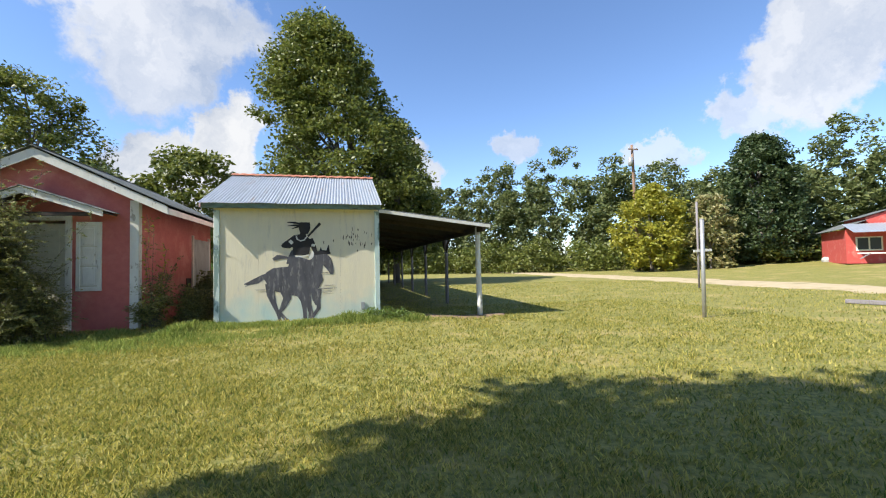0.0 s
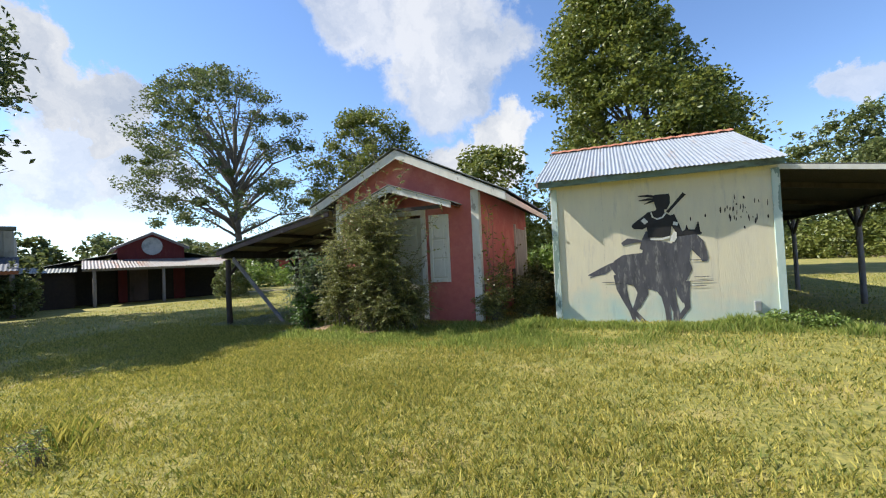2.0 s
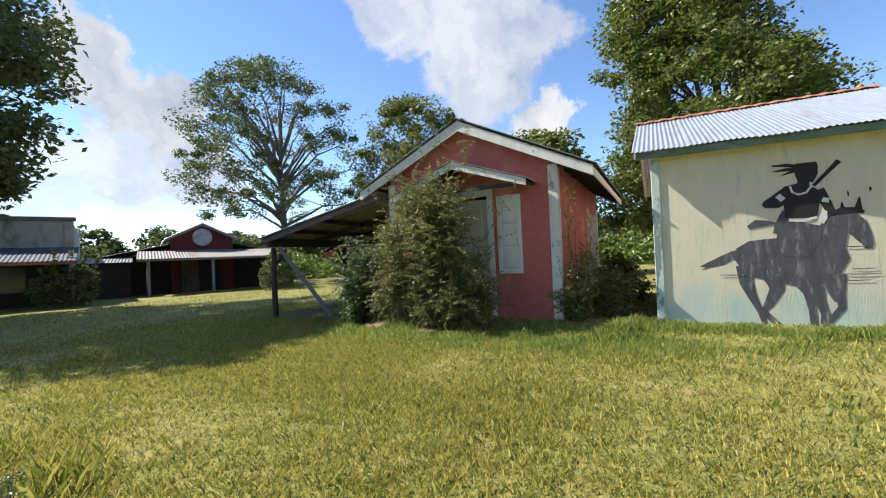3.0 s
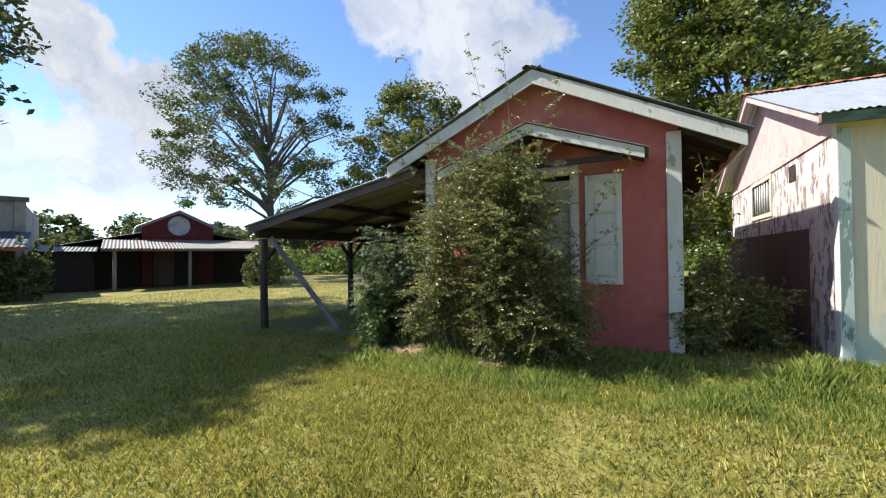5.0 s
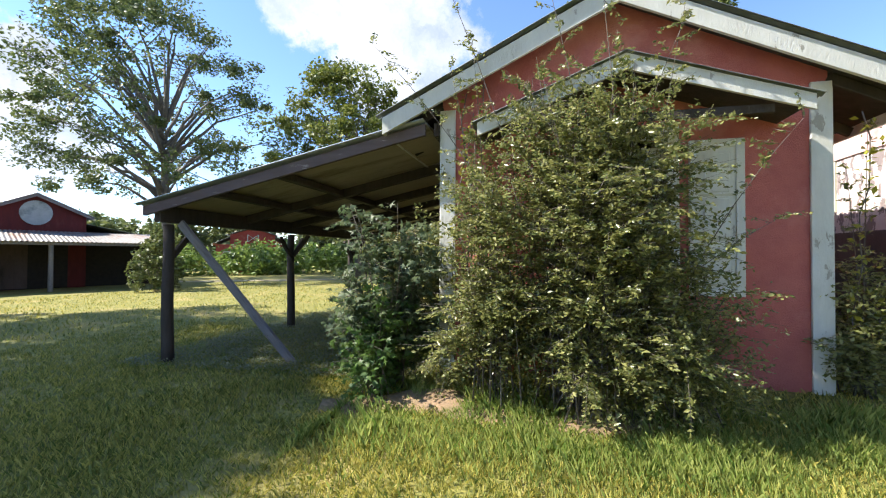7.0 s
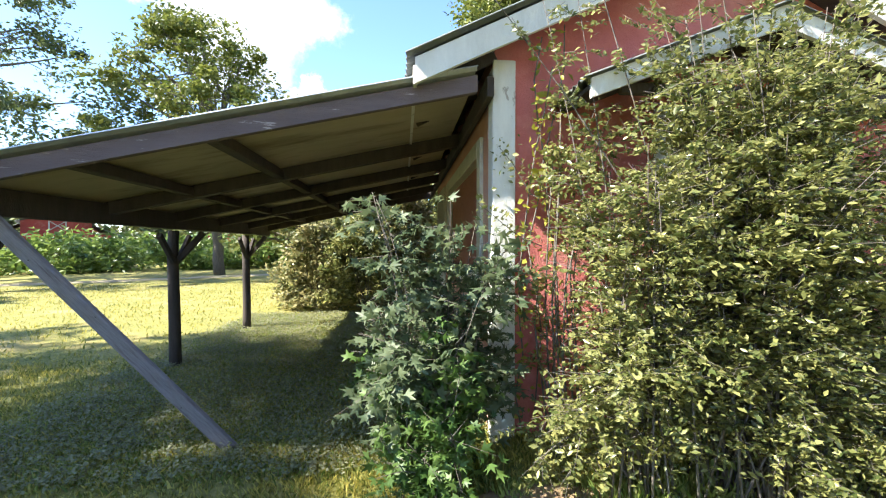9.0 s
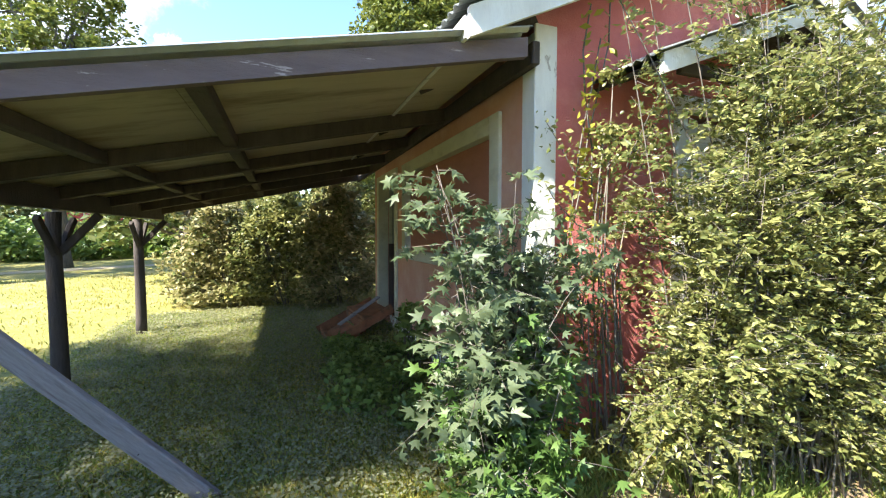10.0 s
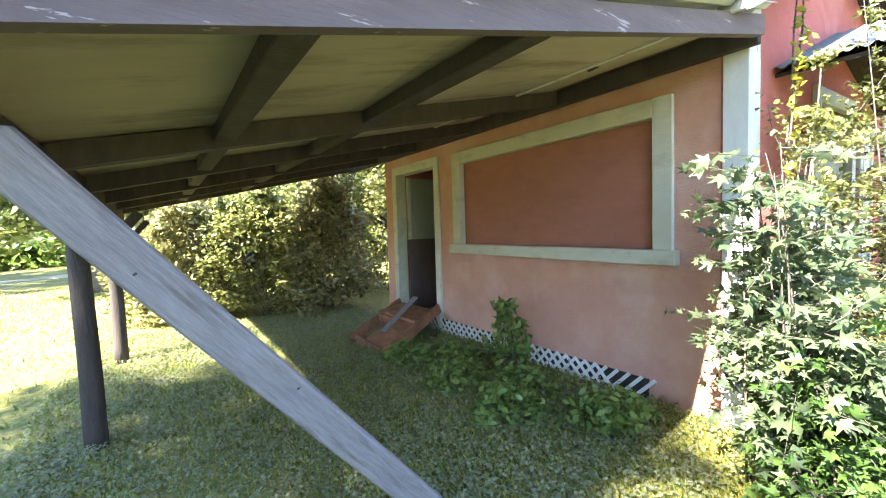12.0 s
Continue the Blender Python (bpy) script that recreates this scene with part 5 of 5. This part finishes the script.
cane_shrub("front_shrub", "big overgrown small-leaved shrub before the front door", -5.1, 9.2, 1.2, 0.6, 2.75, L_BUSH, 101, 105, 19, 33, 0.02, 0.4, body=120, tall=((-1.4, 0.1, 4.15), (-0.45, 0.1, 4.1), (0.05, 0.05, 4.0), (-1.9, 0.1, 3.2), (0.75, 0.1, 3.35), (0.72, 0.0, 3.1), (1.5, 0.1, 2.25), (1.35, 0.0, 1.55)))
cane_shrub("front_shrub", "spreading part of the shrub by the house corner", -5.8, 9.22, 0.62, 0.5, 2.1, L_BUSH, 107, 35, 17, 30, 0.0195, 0.34, body=60, tall=((-0.5, 0.3, 3.0), (-0.3, 0.35, 3.3)))
cane_shrub("front_shrub", "sprawling yellowish shrub beneath the shutter", -4.45, 9.25, 0.75, 0.42, 1.3, L_BUSH, 109, 40, 17, 30, 0.0195, 0.38, body=60, droop=0.8)
cane_shrub("sweetgum_sapling", "sapling with broad star-shaped leaves at the house corner", -6.92, 9.6, 0.58, 0.4, 2.25, L_STAR, 113, 38, 10, 9, 0.052, 0.28, droop=0.6, group="", star=True, category="sapling", low=0.3)
cane_shrub("sweetgum_sapling", "young star-leaved sapling low by the wall", -7.0, 9.38, 0.46, 0.38, 0.95, L_STAR_LOW, 127, 28, 9, 9, 0.047, 0.24, droop=0.5, group="", star=True, category="sapling")
cane_shrub("alley_vine", "tangle of vine and weeds in the gap between the buildings", -2.85, 10.0, 0.36, 0.28, 1.1, L_BUSH, 131, 30, 12, 16, 0.024, 0.26, tall=((0.05, -0.02, 2.3), (-0.12, -0.04, 1.9), (0.5, 0.1, 1.5)), group="growth in the gap", category="vine", body=20)
cane_shrub("alley_vine", "dark weeds filling the gap between house and shed", -2.3, 10.6, 0.5, 0.5, 0.75, L_BUSH, 137, 30, 10, 16, 0.026, 0.26, group="growth in the gap", category="vine", body=30)
shrub("alley_vine", "weeds growing deep in the gap", -2.4, 12.6, 0.6, 1.0, 1.0, L_WOOD, 139, 90, 50, 0.04, 0.2, category="vine")
shrub("wall_weed", "broad-leaved weed against the salmon wall", -6.72, 11.9, 0.2, 0.25, 0.75, L_FRESH, 149, 26, 18, 0.05, 0.12, category="weed")
for k, (x, y, h) in enumerate(((-7.0, 11.4, 0.2), (-7.0, 12.5, 0.18), (-7.3, 12.9, 0.2), (-6.95, 10.6, 0.28), (-7.35, 12.0, 0.22), (-7.4, 11.2, 0.2))):
    shrub("wall_weed", "low green weeds at the foot of the lattice", x, y, 0.34, 0.34, h, L_FRESH, 151 + k, 40, 26, 0.034, 0.12, category="weed")
for k, (x, y, rx, ry, h) in enumerate(((-9.2, 17.6, 1.1, 0.9, 2.3), (-8.0, 17.2, 1.1, 0.8, 2.5), (-6.9, 16.7, 0.9, 0.7, 2.7), (-6.6, 18.2, 1.3, 1.0, 3.6), (-8.6, 19.0, 1.4, 0.9, 2.7), (-5.0, 18.0, 1.3, 1.0, 3.6))):
    shrub("hedge_bush", "brownish overgrown bush with vines beyond the canopy", x, y, rx, ry, h, L_HEDGE if k % 2 == 0 else L_BUSH, 171 + k, 150, 60, 0.055, 0.26, 2, shoot_top=0.5)
for k, (x, y) in enumerate(((-24.8, 11.3), (-24.2, 12.0), (-20.6, 19.6), (-21.5, 20.8))):
    shrub("barn_weed", "scrubby bush growing up by the old porch", x, y, 0.9, 0.9, 1.9 + 0.5 * (k > 1), L_WOOD, 191 + k, 60, 50, 0.07, 0.25, 4)
for k, x in enumerate((2.0, 2.35, 1.7)):
    shrub("shed_weed", "small leafy weed at the foot of the shed", x, 9.72, 0.3, 0.2, 0.2, L_FRESH, 211 + k, 26, 26, 0.024, 0.09, category="weed")
cane_shrub("lawn_weed", "tall weed tuft standing in the lawn", -4.62, 3.6, 0.16, 0.16, 0.3, L_FRESH, 221, 14, 5, 7, 0.012, 0.09, group="", category="weed", low=0.3, stalk=0.003)


def wall_vine(x, y, z0, z1, seed, axis="z"):
    """A thin climbing stem with small leaves, close to the wall."""
    g = rng(seed)
    ob = thing("climbing_vine", "thin climbing vine with small yellowish leaves", "vine", pose(x, y, z0))
    bm = bmesh.new()
    p = Vector((0, 0, 0))
    pts = []
    for k in range(9):
        q = p + Vector((g.uniform(-0.07, 0.07), g.uniform(-0.015, 0.0), (z1 - z0) / 9))
        log(p, q, 0.006, 0.005, bm=bm, sides=5, rings=1)
        for j in range(9):
            pts.append(tuple(p.lerp(q, j / 9) + Vector((g.normal() * 0.04, -abs(g.normal()) * 0.02, g.normal() * 0.02))))
        p = q
    part("stem", bm, BARK, ob)
    leaf_mesh("leaves", pts, 0.03, L_GOLD, ob, seed + 1)


wall_vine(-2.95, 9.93, 0.6, 2.5, 301)
wall_vine(-2.7, 10.0, 0.5, 1.9, 303)
wall_vine(-6.2, 9.9, 0.3, 3.0, 307)
wall_vine(-6.05, 9.88, 0.3, 2.9, 309)
wall_vine(-6.3, 9.86, 0.2, 2.7, 311)
shrub("climbing_shrub", "leafy climber on twiggy stems against the red wall", -6.05, 9.72, 0.26, 0.14, 2.7, L_BUSH, 231, 30, 60, 0.02, 0.13, 8, category="vine", shoot_top=0.5, fill=0.05)


# ---- grass ----
def grass(name, label, count, region, height, width, mat, seed, lean=0.5):
    """Single bent blades, two triangles each; region gives the places."""
    g = rng(seed)
    xy = region(g, count)
    n = len(xy)
    z = ground_z(xy[:, 0], xy[:, 1]) - 0.012
    base = np.column_stack([xy, z])
    a = g.uniform(0, math.tau, n)
    side = np.column_stack([np.cos(a), np.sin(a), np.zeros(n)])
    fwd = np.column_stack([-np.sin(a), np.cos(a), np.zeros(n)])
    lumps = np.array([0.45 + 0.9 * max(0.0, 0.5 + noise.noise(Vector((x * 1.7, y * 1.7, 4)))) for x, y in xy]) if height > 0.08 else 1.0
    h = (height * lumps * g.uniform(0.4, 1.35, n))[:, None]
    wdt = width * g.uniform(0.7, 1.3, n)[:, None]
    bend = lean * g.uniform(0.2, 1.0, n)[:, None]
    up = np.array([[0, 0, 1.0]])
    mid = base + up * h * 0.62 + fwd * h * bend * 0.35
    tip = base + up * h + fwd * h * bend
    verts = np.stack([base - side * wdt, base + side * wdt, mid + side * wdt * 0.6, tip], 1).reshape(-1, 3)
    b = np.arange(n)[:, None] * 4
    faces = np.concatenate([b + np.array([[0, 1, 2]]), b + np.array([[0, 2, 3]])], 1).reshape(-1, 3)
    return tagged(tri_mesh(name, verts, faces, mat), label, "grass", kind="stuff")


def clear(p):
    inside = ((p[:, 0] > HX0) & (p[:, 0] < HX1) & (p[:, 1] > HY0)) | ((p[:, 0] > X0) & (p[:, 0] < X1) & (p[:, 1] > Y0))
    bare = ((p[:, 0] + 7.15) / 0.85) ** 2 + ((p[:, 1] - 9.1) / 0.36) ** 2 < 1 + 0.5 * np.sin(p[:, 0] * 9)
    bare |= ((p[:, 0] + 5.7) / 1.05) ** 2 + ((p[:, 1] - 3.27) / 0.3) ** 2 < 1
    return p[~(inside | (bare & (np.sin(p[:, 0] * 127.1 + p[:, 1] * 311.7) > -0.3)))]


def tufted(g, p):
    """Draws most blades together into small tufts."""
    k = len(p) // 7
    home = np.repeat(p[:k], 7, 0)
    return home + g.normal(size=home.shape) * 0.04


def lawn_near(g, n):
    u = g.uniform(0, 1, n)
    line = np.array([(1.0, 1.2), (-1.1, 3.4), (-4.0, 6.0), (-6.2, 7.6), (-8.4, 9.6)])
    k = np.minimum((u * 4).astype(int), 3)
    f = (u * 4 - k)[:, None]
    c = line[k] * (1 - f) + line[k + 1] * f
    p = c + g.normal(size=(n, 2)) * np.array([2.3, 1.7])
    return tufted(g, clear(p))


def lawn_mid(g, n):
    return tufted(g, clear(np.column_stack([g.uniform(-13, 11, n), g.uniform(1.0, 13, n)])))


def lawn_far(g, n):
    return clear(np.column_stack([g.uniform(-22, 20, n), g.uniform(2.0, 26, n)]))


def foot(g, n):
    x = np.clip(g.uniform(-7.3, 3.2, n), -7, 2.2 + 0.5 * g.normal(size=n))
    return clear(np.column_stack([x, 9.72 - np.abs(g.normal(size=n)) * 0.2 - 0.3 * ((x < -2) & (x > -6.6))]))


def foot_front(g, n):
    return clear(np.column_stack([np.clip(g.normal(-3.9, 1.9, n), -7.1, 4), 9.1 - np.abs(g.normal(size=n)) * 0.5]))


def under(g, n):
    return clear(np.column_stack([g.uniform(-10.5, -6.5, n), g.uniform(9.8, 16.8, n)]))


grass("lawn_grass", "short mown grass, green and straw-yellow", 270000, lawn_near, 0.05, 0.0036, BLADE, 401, 0.9)
grass("lawn_grass", "short mown grass across the yard", 220000, lawn_mid, 0.05, 0.0055, BLADE, 403, 0.9)
grass("lawn_grass", "sparser grass further off", 90000, lawn_far, 0.06, 0.011, BLADE, 405, 0.9)
grass("tall_grass", "taller uncut grass along the foot of the walls", 16000, foot, 0.13, 0.0035, WEED, 407, 0.6)
grass("tall_grass", "longer grass before the shrub", 24000, foot_front, 0.095, 0.003, WEED, 409, 0.6)


def verge(g, n):
    return clear(np.column_stack([g.normal(-5.7, 0.5, n), 3.75 + np.abs(g.normal(size=n)) * 0.22]))


grass("tall_grass", "uncut grass beside the bare patch in the lawn", 1800, verge, 0.11, 0.002, BLADE, 413, 0.7)
grass("canopy_grass", "thin grass and clover under the canopy", 50000, under, 0.05, 0.007, WEED, 411, 0.9)


def clover(name, label, count, region, mat, seed):
    """Low broad leaves lying close to the ground."""
    g = rng(seed)
    xy = tufted(g, region(g, count))
    z = ground_z(xy[:, 0], xy[:, 1]) + g.uniform(0.015, 0.075, len(xy))
    ob = leaf_mesh(name, np.column_stack([xy, z]), 0.0125, mat, None, seed + 1, aspect=0.8, flat=0.8)
    return tagged(ob, label, "ground cover", kind="stuff")


clover("clover", "low clover and broad-leaved weeds under the canopy", 70000, under, L_CLOVER, 421)
